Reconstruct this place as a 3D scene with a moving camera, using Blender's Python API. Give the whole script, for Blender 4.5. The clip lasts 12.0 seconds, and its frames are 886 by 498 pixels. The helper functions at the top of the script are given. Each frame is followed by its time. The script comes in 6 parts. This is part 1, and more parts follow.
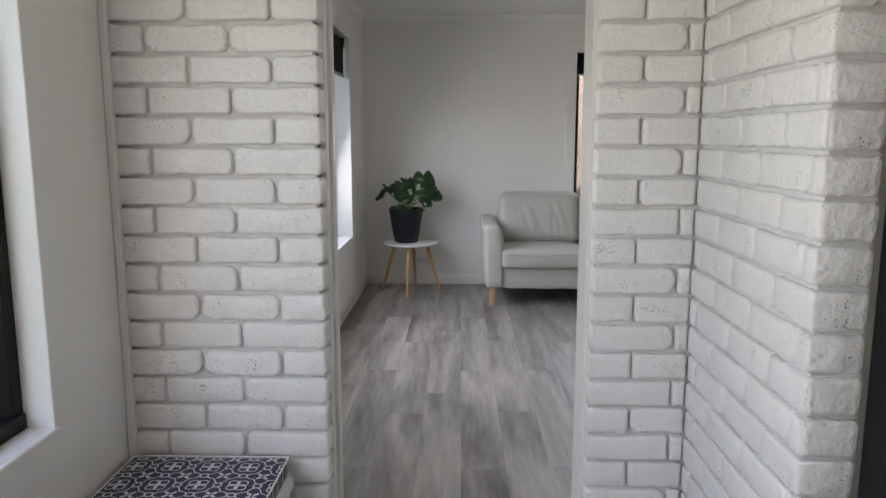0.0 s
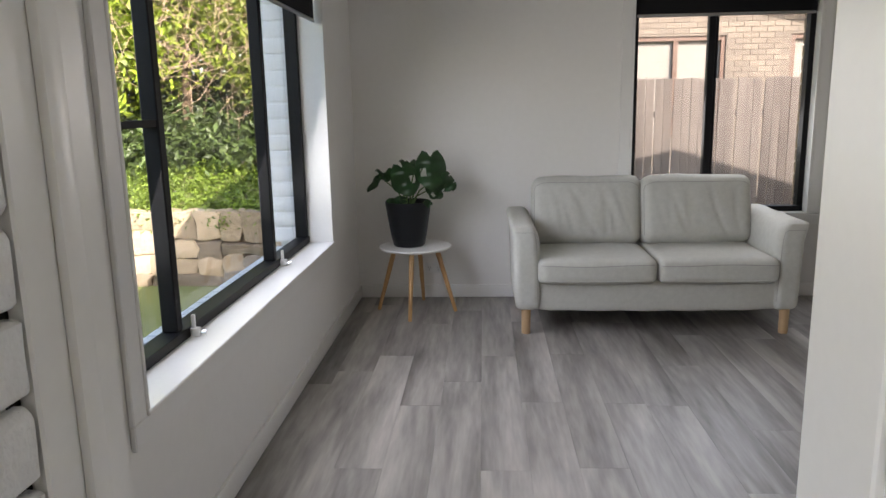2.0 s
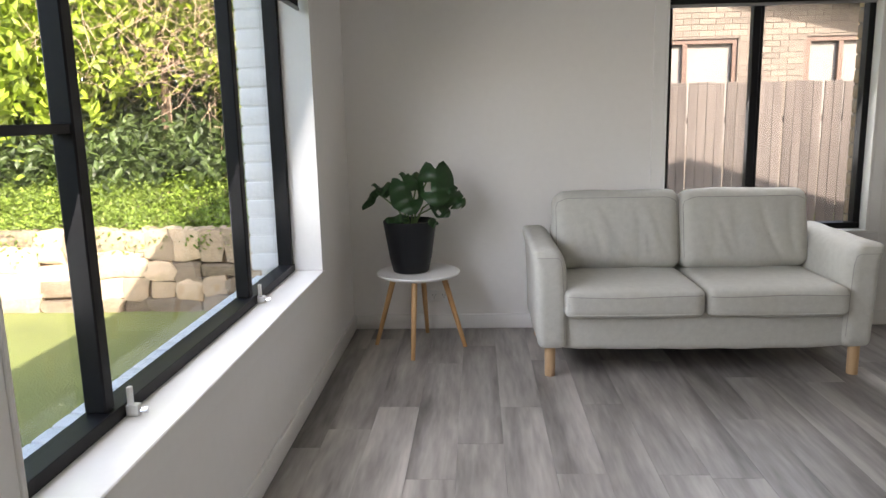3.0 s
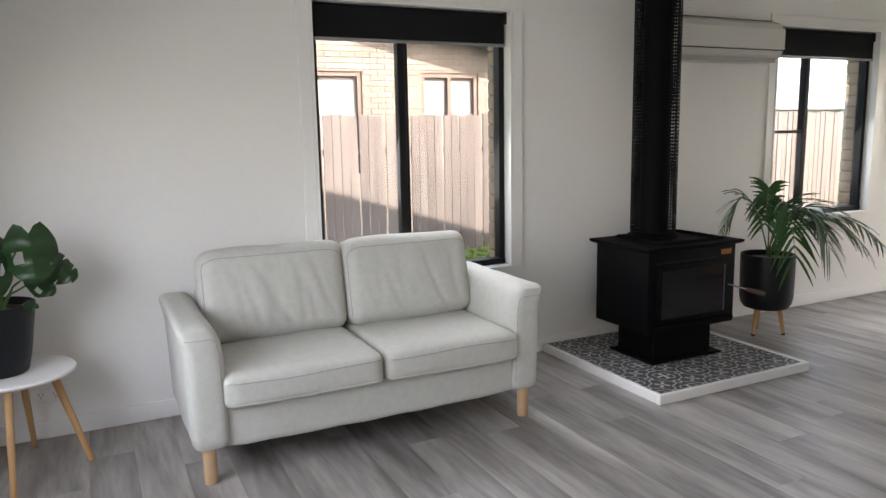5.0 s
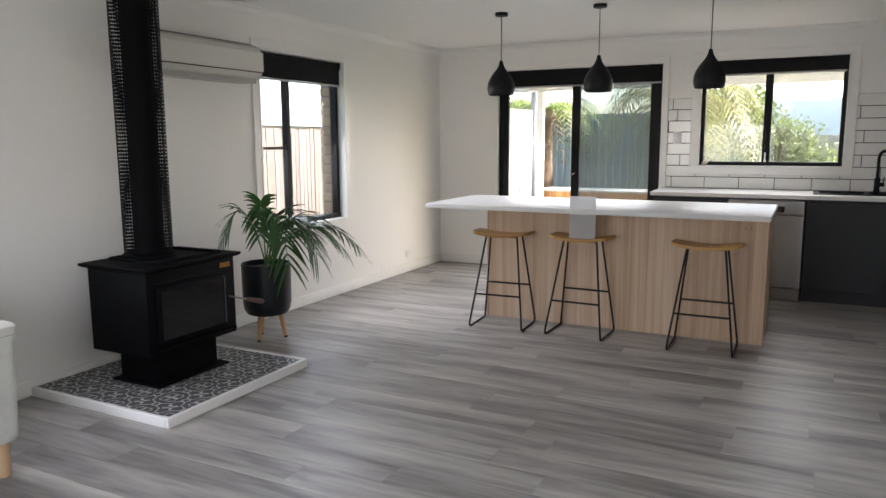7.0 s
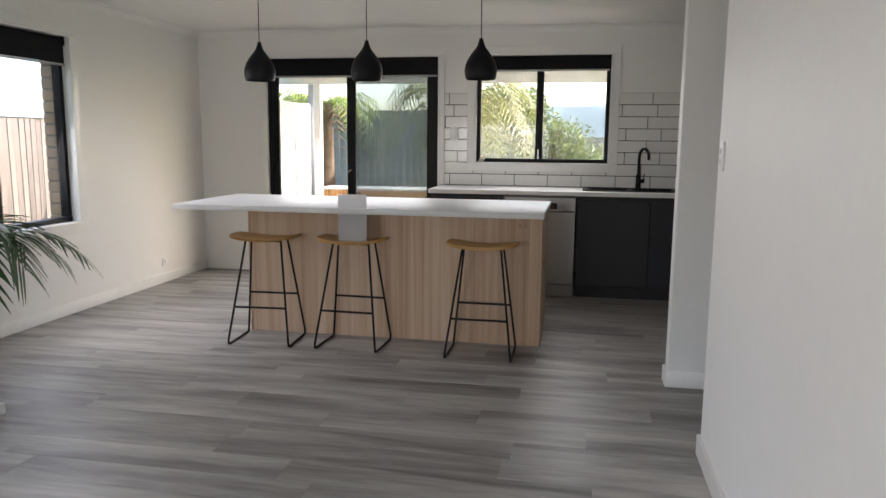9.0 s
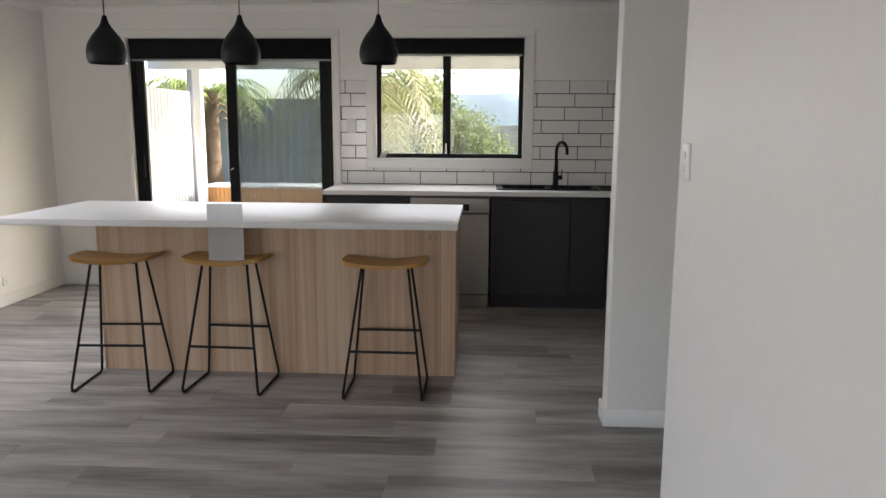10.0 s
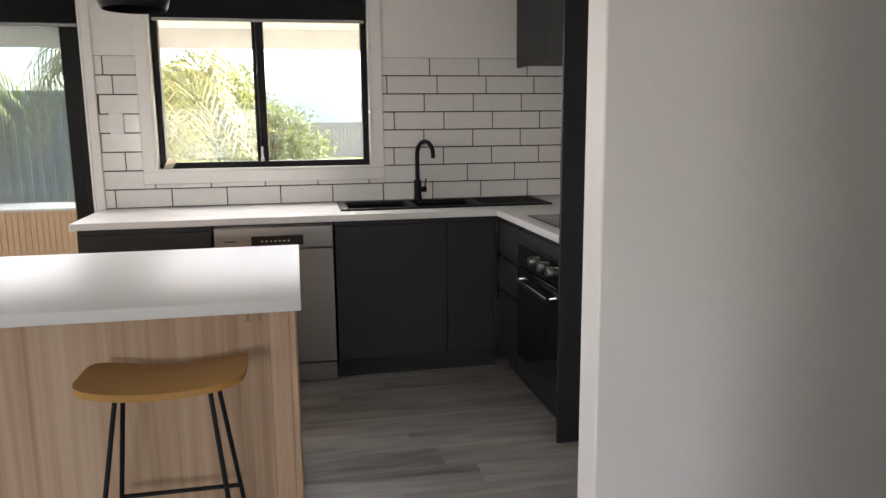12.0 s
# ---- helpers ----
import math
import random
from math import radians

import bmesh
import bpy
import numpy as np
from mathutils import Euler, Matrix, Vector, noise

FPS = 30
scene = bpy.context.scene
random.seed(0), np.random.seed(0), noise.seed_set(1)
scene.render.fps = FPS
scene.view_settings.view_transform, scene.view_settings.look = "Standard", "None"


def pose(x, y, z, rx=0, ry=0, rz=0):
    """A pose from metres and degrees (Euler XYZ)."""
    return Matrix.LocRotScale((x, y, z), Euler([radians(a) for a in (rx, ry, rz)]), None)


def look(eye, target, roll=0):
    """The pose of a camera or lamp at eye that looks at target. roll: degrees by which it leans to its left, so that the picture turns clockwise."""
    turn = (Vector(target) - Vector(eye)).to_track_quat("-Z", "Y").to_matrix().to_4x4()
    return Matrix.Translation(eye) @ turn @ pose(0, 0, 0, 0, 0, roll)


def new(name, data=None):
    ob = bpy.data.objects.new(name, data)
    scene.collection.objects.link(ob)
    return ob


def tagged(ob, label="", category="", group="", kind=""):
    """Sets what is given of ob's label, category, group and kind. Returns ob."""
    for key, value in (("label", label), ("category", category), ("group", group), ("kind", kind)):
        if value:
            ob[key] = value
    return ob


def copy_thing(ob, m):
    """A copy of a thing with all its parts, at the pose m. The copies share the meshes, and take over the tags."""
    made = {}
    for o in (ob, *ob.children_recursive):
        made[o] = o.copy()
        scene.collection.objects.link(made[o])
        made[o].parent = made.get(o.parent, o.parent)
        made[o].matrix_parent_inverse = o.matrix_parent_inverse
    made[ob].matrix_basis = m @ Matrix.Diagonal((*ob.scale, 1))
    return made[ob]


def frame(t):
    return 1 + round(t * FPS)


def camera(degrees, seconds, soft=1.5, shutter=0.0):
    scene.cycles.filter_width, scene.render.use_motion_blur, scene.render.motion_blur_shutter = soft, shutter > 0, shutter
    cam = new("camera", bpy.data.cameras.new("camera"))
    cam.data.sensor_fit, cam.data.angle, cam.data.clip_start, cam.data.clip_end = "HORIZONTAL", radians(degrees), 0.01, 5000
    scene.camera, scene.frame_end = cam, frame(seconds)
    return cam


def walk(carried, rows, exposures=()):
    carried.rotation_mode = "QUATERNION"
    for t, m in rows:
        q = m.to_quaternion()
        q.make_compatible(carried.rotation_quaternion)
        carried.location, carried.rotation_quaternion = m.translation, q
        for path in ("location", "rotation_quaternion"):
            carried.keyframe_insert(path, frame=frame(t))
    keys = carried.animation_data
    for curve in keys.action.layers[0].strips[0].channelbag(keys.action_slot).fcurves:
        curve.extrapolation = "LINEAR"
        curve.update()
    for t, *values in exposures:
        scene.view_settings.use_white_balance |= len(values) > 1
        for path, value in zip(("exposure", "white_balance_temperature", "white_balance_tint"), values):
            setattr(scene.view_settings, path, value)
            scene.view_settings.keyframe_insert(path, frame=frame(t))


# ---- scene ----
cam = camera(63.0, 12.0)
PATH = [
    (0, (0.011, -0.02, 1.324), (-0.035, 1.955, 1.012), -0.0),
    (0.5, (0.026, 0.378, 1.319), (0.002, 2.35, 0.987), -0.4),
    (1, (0.009, 0.767, 1.311), (-0.031, 2.735, 0.954), -1.0),
    (1.5, (0.01, 1.184, 1.309), (-0.059, 3.146, 0.925), -1.1),
    (2, (0.042, 1.51, 1.3), (-0.074, 3.468, 0.911), -1.1),
    (2.5, (-0.027, 1.847, 1.276), (-0.163, 3.804, 0.889), -1.3),
    (2.7, (-0.06, 1.97, 1.27), (-0.188, 3.929, 0.892), -1.3),
    (4.3, (-0.076, 2.659, 1.35), (0.317, 4.591, 1.013), -1.2),
    (4.5, (-0.091, 2.717, 1.362), (0.447, 4.613, 1.024), -1.0),
    (5, (-0.058, 2.717, 1.355), (0.805, 4.493, 1.036), -1.1),
    (5.5, (-0.041, 2.713, 1.359), (1.134, 4.302, 1.048), -0.8),
    (6, (-0.023, 2.701, 1.361), (1.418, 4.055, 1.058), -0.6),
    (6.5, (0.002, 2.678, 1.367), (1.638, 3.79, 1.068), -0.4),
    (7, (0.028, 2.637, 1.372), (1.792, 3.532, 1.072), -0.3),
    (7.2, (0.035, 2.622, 1.372), (1.835, 3.441, 1.071), -0.2),
    (8.8, (0.477, 2.632, 1.318), (2.412, 3.04, 1.019), 0.5),
    (9, (0.581, 2.634, 1.322), (2.525, 3.0, 1.022), 0.5),
    (9.5, (0.947, 2.692, 1.324), (2.909, 2.928, 1.017), 0.4),
    (10, (1.306, 2.714, 1.365), (3.276, 2.822, 1.034), 0.3),
    (10.5, (1.726, 2.705, 1.339), (3.701, 2.684, 1.02), -0.1),
    (11, (2.148, 2.761, 1.332), (4.117, 2.616, 1.012), -0.6),
    (11.5, (2.542, 2.796, 1.338), (4.496, 2.529, 1.003), -0.7),
    (12, (2.94, 2.83, 1.356), (4.872, 2.444, 1.015), -0.6),
]
walk(cam, [(t, look(eye, target, roll)) for t, eye, target, roll in PATH], [(0, 2.9, 6700, 17), (1.5, 2.88, 6800, 17), (2.5, 3.05, 6950, 17), (4.5, 3.48, 7150, 19), (5, 3.54, 6750, 17), (5.5, 3.46, 6600, 17), (7, 3.68, 6550, 17), (9.5, 3.38, 6650, 17), (11, 3.56, 6650, 17), (11.5, 3.64, 6750, 18), (12, 3.95, 6900, 19)])

from mathutils.bvhtree import BVHTree

# ---- world, sun, exposure ----
SUN_EL, SUN_DIR = radians(34.5), Vector((0.50, -0.866, 0.0)).normalized()
world = bpy.data.worlds.new("world")
scene.world = world
world.use_nodes = True
_wn = world.node_tree
_sky = _wn.nodes.new("ShaderNodeTexSky")
_sky.sky_type = 'NISHITA'
_sky.sun_disc = False
_sky.sun_elevation = SUN_EL
_sky.sun_rotation = math.atan2(SUN_DIR.x, SUN_DIR.y)
_sky.air_density, _sky.dust_density = 1.0, 2.5
_wn.links.new(_sky.outputs[0], _wn.nodes["Background"].inputs[0])
_wn.nodes["Background"].inputs[1].default_value = 0.105
sun = new("sun", bpy.data.lights.new("sun", 'SUN'))
sun.data.energy, sun.data.angle, sun.data.color = 2.0, radians(0.6), (1.0, 0.95, 0.87)
sun.matrix_world = look((0, 0, 30), Vector((0, 0, 30)) - Vector((SUN_DIR.x * math.cos(SUN_EL), SUN_DIR.y * math.cos(SUN_EL), math.sin(SUN_EL))))



def window_light(name, centre, width, height, towards, watts):
    """A lamp in a window's opening, tipped a little down, that stands in for the sky's light."""
    lamp = new(name, bpy.data.lights.new(name, 'AREA'))
    lamp.data.shape, lamp.data.size, lamp.data.size_y = 'RECTANGLE', width, height
    lamp.data.energy, lamp.data.spread, lamp.data.color = watts, radians(120), (0.95, 0.975, 1.0)
    lamp.matrix_world = look(centre, Vector(centre) + Vector(towards))
    return lamp


window_light("sky_door", (7.36, 4.81, 1.20), 1.6, 1.3, (-0.87, 0, -0.50), 1.45)
window_light("sky_kitchen", (7.36, 3.0, 1.50), 1.1, 0.8, (-0.80, 0, -0.60), 0.6)
window_light("sky_north", (1.58, 6.42, 1.35), 1.05, 0.9, (0, -0.87, -0.50), 0.95)
window_light("sky_north_narrow", (4.9, 6.42, 1.35), 1.0, 0.9, (0, -0.87, -0.50), 1.3)
window_light("sky_west", (-0.925, 4.35, 1.22), 2.1, 0.85, (0.94, 0, -0.34), 2.8)
bpy.data.objects["sky_west"].data.color = (0.96, 0.975, 1.0)
bpy.data.objects["sky_west"].data.spread = radians(150)
entry_sky = window_light("sky_entry", (-1.07, 0.2, 1.3), 1.9, 1.3, (1, 0, 0), 3.1)
entry_sky.data.spread, entry_sky.data.color = radians(180), (1.0, 0.955, 0.90)

# ---- materials ----
def mat(name, base, rough=0.6, metal=0.0, var=0.06, scale=3.0, fine=60.0, bump=0.0, bump_scale=80.0, spec=0.5, coat=0.0, by_object=0.0, stretch=(1, 1, 1)):
    m = bpy.data.materials.new(name)
    m.use_nodes = True
    t = m.node_tree
    b = t.nodes["Principled BSDF"]
    b.inputs["Roughness"].default_value, b.inputs["Metallic"].default_value = rough, metal
    b.inputs["Specular IOR Level"].default_value, b.inputs["Coat Weight"].default_value = spec, coat
    co = t.nodes.new("ShaderNodeTexCoord")
    mp = t.nodes.new("ShaderNodeMapping")
    mp.inputs["Scale"].default_value = stretch
    t.links.new(co.outputs["Object"], mp.inputs["Vector"])
    n1, n2 = t.nodes.new("ShaderNodeTexNoise"), t.nodes.new("ShaderNodeTexNoise")
    n1.inputs["Scale"].default_value, n1.inputs["Detail"].default_value = scale, 5
    n2.inputs["Scale"].default_value, n2.inputs["Detail"].default_value = fine, 3
    for n in (n1, n2):
        t.links.new(mp.outputs[0], n.inputs["Vector"])
    add = t.nodes.new("ShaderNodeMath")
    add.operation = 'ADD'
    t.links.new(n1.outputs["Fac"], add.inputs[0])
    t.links.new(n2.outputs["Fac"], add.inputs[1])
    last = add
    if by_object:
        oi, mul, ad2 = t.nodes.new("ShaderNodeObjectInfo"), t.nodes.new("ShaderNodeMath"), t.nodes.new("ShaderNodeMath")
        mul.operation, ad2.operation = 'MULTIPLY_ADD', 'ADD'
        mul.inputs[1].default_value, mul.inputs[2].default_value = by_object, -by_object / 2
        t.links.new(oi.outputs["Random"], mul.inputs[0])
        t.links.new(add.outputs[0], ad2.inputs[0])
        t.links.new(mul.outputs[0], ad2.inputs[1])
        last = ad2
    mr = t.nodes.new("ShaderNodeMapRange")
    mr.inputs["From Min"].default_value, mr.inputs["From Max"].default_value = 0.6, 1.4
    mr.inputs["To Min"].default_value, mr.inputs["To Max"].default_value = 1 - var, 1 + var
    mr.clamp = False
    t.links.new(last.outputs[0], mr.inputs["Value"])
    mx = t.nodes.new("ShaderNodeVectorMath")
    mx.operation = 'SCALE'
    mx.inputs[0].default_value = base
    t.links.new(mr.outputs[0], mx.inputs["Scale"])
    t.links.new(mx.outputs[0], b.inputs["Base Color"])
    if bump:
        n3, bp = t.nodes.new("ShaderNodeTexNoise"), t.nodes.new("ShaderNodeBump")
        n3.inputs["Scale"].default_value, n3.inputs["Detail"].default_value = bump_scale, 4
        t.links.new(mp.outputs[0], n3.inputs["Vector"])
        bp.inputs["Strength"].default_value, bp.inputs["Distance"].default_value = 1.0, bump
        t.links.new(n3.outputs["Fac"], bp.inputs["Height"])
        t.links.new(bp.outputs[0], b.inputs["Normal"])
    return m


def ramp(t, stops):
    r = t.nodes.new("ShaderNodeValToRGB")
    while len(r.color_ramp.elements) < len(stops):
        r.color_ramp.elements.new(0.5)
    for e, (p, c) in zip(r.color_ramp.elements, stops):
        e.position, e.color = p, (*c, 1)
    return r


def wood(name, stops, rough, axis=2, along=1.6, across=28.0, by_object=True, bump=0.0004, spec=0.4, differ=0.22):
    """Streaked timber whose grain runs along the given axis."""
    m = bpy.data.materials.new(name)
    m.use_nodes = True
    t = m.node_tree
    b = t.nodes["Principled BSDF"]
    b.inputs["Roughness"].default_value, b.inputs["Specular IOR Level"].default_value = rough, spec
    co, mp, oi = t.nodes.new("ShaderNodeTexCoord"), t.nodes.new("ShaderNodeMapping"), t.nodes.new("ShaderNodeObjectInfo")
    sc = [across, across, across]
    sc[axis] = along
    mp.inputs["Scale"].default_value = sc
    t.links.new(co.outputs["Object"], mp.inputs["Vector"])
    if by_object:
        sh = t.nodes.new("ShaderNodeVectorMath")
        sh.operation = 'SCALE'
        sh.inputs[0].default_value = (37, 53, 91)
        t.links.new(oi.outputs["Random"], sh.inputs["Scale"])
        t.links.new(sh.outputs[0], mp.inputs["Location"])
    n1, n2 = t.nodes.new("ShaderNodeTexNoise"), t.nodes.new("ShaderNodeTexNoise")
    n1.inputs["Scale"].default_value, n1.inputs["Detail"].default_value, n1.inputs["Distortion"].default_value = 0.35, 6, 0.6
    n2.inputs["Scale"].default_value, n2.inputs["Detail"].default_value = 2.2, 4
    for n in (n1, n2):
        t.links.new(mp.outputs[0], n.inputs["Vector"])
    a = t.nodes.new("ShaderNodeMath")
    a.operation = 'MULTIPLY_ADD'
    a.inputs[1].default_value = 0.35
    t.links.new(n2.outputs["Fac"], a.inputs[0])
    t.links.new(n1.outputs["Fac"], a.inputs[2])
    src = a
    if by_object:
        a2 = t.nodes.new("ShaderNodeMath")
        a2.operation = 'MULTIPLY_ADD'
        a2.inputs[1].default_value = differ
        t.links.new(oi.outputs["Random"], a2.inputs[0])
        t.links.new(a.outputs[0], a2.inputs[2])
        src = a2
    r = ramp(t, stops)
    mr = t.nodes.new("ShaderNodeMapRange")
    mr.inputs["From Min"].default_value, mr.inputs["From Max"].default_value = 0.42, 1.12 if by_object else 0.95
    t.links.new(src.outputs[0], mr.inputs["Value"])
    t.links.new(mr.outputs[0], r.inputs["Fac"])
    t.links.new(r.outputs["Color"], b.inputs["Base Color"])
    bp = t.nodes.new("ShaderNodeBump")
    bp.inputs["Distance"].default_value = bump
    t.links.new(n2.outputs["Fac"], bp.inputs["Height"])
    t.links.new(bp.outputs[0], b.inputs["Normal"])
    return m


def glass_mat(name, tint=(0.97, 0.985, 0.98), rough=0.0, film=0.0):
    """Clear glass: it lets light straight through and mirrors more the flatter it is seen; film: a thin pale veil, for
    dust and for painted-in glare.
    """
    m = bpy.data.materials.new(name)
    m.use_nodes = True
    t = m.node_tree
    t.nodes.remove(t.nodes["Principled BSDF"])
    tr, gl, mx, lw = (t.nodes.new("ShaderNode" + k) for k in ("BsdfTransparent", "BsdfGlossy", "MixShader", "LayerWeight"))
    tr.inputs[0].default_value = (*tint, 1)
    gl.inputs["Roughness"].default_value = rough
    lw.inputs["Blend"].default_value = 0.5
    pw, ma = t.nodes.new("ShaderNodeMath"), t.nodes.new("ShaderNodeMath")
    pw.operation, ma.operation = 'POWER', 'MULTIPLY_ADD'
    pw.inputs[1].default_value = 5
    ma.inputs[1].default_value, ma.inputs[2].default_value = 0.45, 0.025
    t.links.new(lw.outputs["Facing"], pw.inputs[0])
    t.links.new(pw.outputs[0], ma.inputs[0])
    t.links.new(ma.outputs[0], mx.inputs[0])
    t.links.new(tr.outputs[0], mx.inputs[1])
    t.links.new(gl.outputs[0], mx.inputs[2])
    out = mx
    if film:
        df, m2, nz, mr = (t.nodes.new("ShaderNode" + k) for k in ("BsdfDiffuse", "MixShader", "TexNoise", "MapRange"))
        df.inputs[0].default_value = (0.7, 0.72, 0.72, 1)
        nz.inputs["Scale"].default_value, nz.inputs["Detail"].default_value = 3.5, 6
        mr.inputs["From Min"].default_value, mr.inputs["From Max"].default_value = 0.3, 0.7
        mr.inputs["To Min"].default_value, mr.inputs["To Max"].default_value = film * 0.4, film * 1.3
        t.links.new(nz.outputs["Fac"], mr.inputs["Value"])
        t.links.new(mr.outputs[0], m2.inputs[0])
        t.links.new(mx.outputs[0], m2.inputs[1])
        t.links.new(df.outputs[0], m2.inputs[2])
        out = m2
    t.links.new(out.outputs[0], t.nodes["Material Output"].inputs[0])
    return m


WALL = mat("wall_paint", (0.83, 0.815, 0.785), 0.55, var=0.02, scale=1.2, fine=25, bump=0.0006, bump_scale=160)
CEIL = mat("ceiling_paint", (0.85, 0.84, 0.815), 0.8, var=0.015, bump=0.0003, bump_scale=90)
TRIM = mat("gloss_white_trim", (0.82, 0.81, 0.78), 0.28, var=0.02, scale=4, bump=0.0003, bump_scale=40)
def painted_brick(name, base, pits):
    """White paint over rough brick, with clusters of small open pits where the paint has not closed."""
    m = mat(name, base, 0.42, var=0.04, scale=9, fine=120, bump=0.007, bump_scale=42, by_object=0.3)
    t = m.node_tree
    b = t.nodes["Principled BSDF"]
    co, oi, sh, ad = (t.nodes.new("ShaderNode" + k) for k in ("TexCoord", "ObjectInfo", "VectorMath", "VectorMath"))
    sh.operation, ad.operation = 'SCALE', 'ADD'
    sh.inputs[0].default_value = (17, 29, 43)
    t.links.new(oi.outputs["Random"], sh.inputs["Scale"])
    t.links.new(co.outputs["Object"], ad.inputs[0])
    t.links.new(sh.outputs[0], ad.inputs[1])
    vo, nz, lim, lt = (t.nodes.new("ShaderNode" + k) for k in ("TexVoronoi", "TexNoise", "MapRange", "Math"))
    vo.inputs["Scale"].default_value = 150
    nz.inputs["Scale"].default_value, nz.inputs["Detail"].default_value = 13, 4
    lim.inputs["From Min"].default_value, lim.inputs["From Max"].default_value = 0.50, 0.74
    lim.inputs["To Min"].default_value, lim.inputs["To Max"].default_value = 0.0, pits
    lt.operation = 'LESS_THAN'
    for n in (vo, nz):
        t.links.new(ad.outputs[0], n.inputs["Vector"])
    t.links.new(nz.outputs["Fac"], lim.inputs["Value"])
    t.links.new(vo.outputs["Distance"], lt.inputs[0])
    t.links.new(lim.outputs[0], lt.inputs[1])
    mx = t.nodes.new("ShaderNodeMix")
    mx.data_type = 'RGBA'
    t.links.new(lt.outputs[0], mx.inputs["Factor"])
    t.links.new(b.inputs["Base Color"].links[0].from_socket, mx.inputs["A"])
    mx.inputs["B"].default_value = (0.16, 0.16, 0.16, 1)
    t.links.new(mx.outputs["Result"], b.inputs["Base Color"])
    bp = t.nodes.new("ShaderNodeBump")
    bp.invert = True
    bp.inputs["Distance"].default_value = 0.002
    t.links.new(lt.outputs[0], bp.inputs["Height"])
    t.links.new(b.inputs["Normal"].links[0].from_socket, bp.inputs["Normal"])
    t.links.new(bp.outputs[0], b.inputs["Normal"])
    return m


BRICKW = painted_brick("painted_brick", (0.775, 0.775, 0.765), 0.33)
MORTAR = mat("painted_mortar", (0.65, 0.65, 0.64), 0.65, var=0.12, scale=14, fine=150, bump=0.004, bump_scale=55)
BLACKAL = mat("black_aluminium", (0.007, 0.007, 0.008), 0.5, var=0.15, bump=0.0001, bump_scale=300, spec=0.22)
BLIND = mat("charcoal_blind_fabric", (0.010, 0.010, 0.011), 0.85, spec=0.2, var=0.12, fine=400, bump=0.0003, bump_scale=600)
WHITEPL = mat("white_plastic", (0.8, 0.8, 0.78), 0.35, var=0.02)
PLANK = wood("floor_plank", [(0.0, (0.085, 0.079, 0.074)), (0.3, (0.205, 0.193, 0.181)), (0.62, (0.36, 0.340, 0.317)), (1.0, (0.56, 0.528, 0.488))], 0.42, axis=1, along=2.2, across=19.0, bump=0.0002, spec=0.42, differ=0.13)
OAK = wood("oak_laminate", [(0.0, (0.27, 0.165, 0.10)), (0.45, (0.50, 0.34, 0.222)), (1.0, (0.68, 0.53, 0.40))], 0.5, axis=2, along=0.6, across=34.0)
OAKS = wood("oak_seat", [(0.0, (0.25, 0.12, 0.030)), (0.5, (0.39, 0.20, 0.048)), (1.0, (0.48, 0.275, 0.085))], 0.4, axis=1, along=1.5, across=22.0)
BEECH = wood("beech", [(0.0, (0.40, 0.25, 0.13)), (0.5, (0.52, 0.35, 0.20)), (1.0, (0.62, 0.44, 0.28))], 0.45, axis=2, along=2, across=30)
LEGWOOD = wood("leg_wood", [(0.0, (0.36, 0.19, 0.07)), (0.5, (0.47, 0.27, 0.115)), (1.0, (0.56, 0.35, 0.17))], 0.45, axis=2, along=2, across=30)
STONE = mat("white_stone_top", (0.70, 0.70, 0.69), 0.42, var=0.03, scale=6, fine=200, spec=0.15)
CABD = mat("charcoal_cabinet", (0.021, 0.0225, 0.0255), 0.5, var=0.06, spec=0.35, bump=0.0001, bump_scale=500)
STOVE = mat("black_cast_steel", (0.0022, 0.0026, 0.0034), 0.6, var=0.2, scale=5, bump=0.0002, bump_scale=350, spec=0.09)
FABRIC = mat("sofa_linen", (0.512, 0.512, 0.470), 0.95, var=0.09, scale=34, fine=240, bump=0.0006, bump_scale=420, spec=0.15)
SEAM = mat("linen_seam", (0.31, 0.305, 0.285), 0.95, var=0.1)
STEEL = mat("brushed_steel", (0.30, 0.297, 0.29), 0.34, metal=1.0, var=0.08, stretch=(1, 1, 40), fine=200)
CHROME = mat("chrome", (0.75, 0.75, 0.76), 0.12, metal=1.0, var=0.02)
BLACKM = mat("matte_black", (0.005, 0.0055, 0.007), 0.5, spec=0.25, var=0.1)
BLACKG = mat("gloss_black", (0.008, 0.009, 0.011), 0.06, var=0.05)
POTB = mat("black_pot", (0.006, 0.008, 0.011), 0.4, spec=0.35, var=0.12, bump=0.0004, bump_scale=180)
SOIL = mat("soil", (0.03, 0.02, 0.013), 0.95, var=0.5, scale=30, bump=0.006, bump_scale=60)
GLASS = glass_mat("window_glass")
HAZY = glass_mat("hazy_glass", (0.95, 0.96, 0.95), film=0.11)
# its pale film paints in the glare that washes out the north windows
GLARED = glass_mat("glare_veil_glass", (0.95, 0.96, 0.955), film=0.055)

# ---- mesh helpers ----
def box(bm, x0, x1, y0, y1, z0, z1, bev=0.0, seg=2):
    vs = [bm.verts.new((x, y, z)) for x in (x0, x1) for y in (y0, y1) for z in (z0, z1)]
    fs = [bm.faces.new([vs[i] for i in f]) for f in ((0, 1, 3, 2), (4, 6, 7, 5), (0, 4, 5, 1), (2, 3, 7, 6), (0, 2, 6, 4), (1, 5, 7, 3))]
    if bev:
        es = list({e for f in fs for e in f.edges})
        bmesh.ops.bevel(bm, geom=es, offset=bev, segments=seg, profile=0.5, affect='EDGES')
    return bm


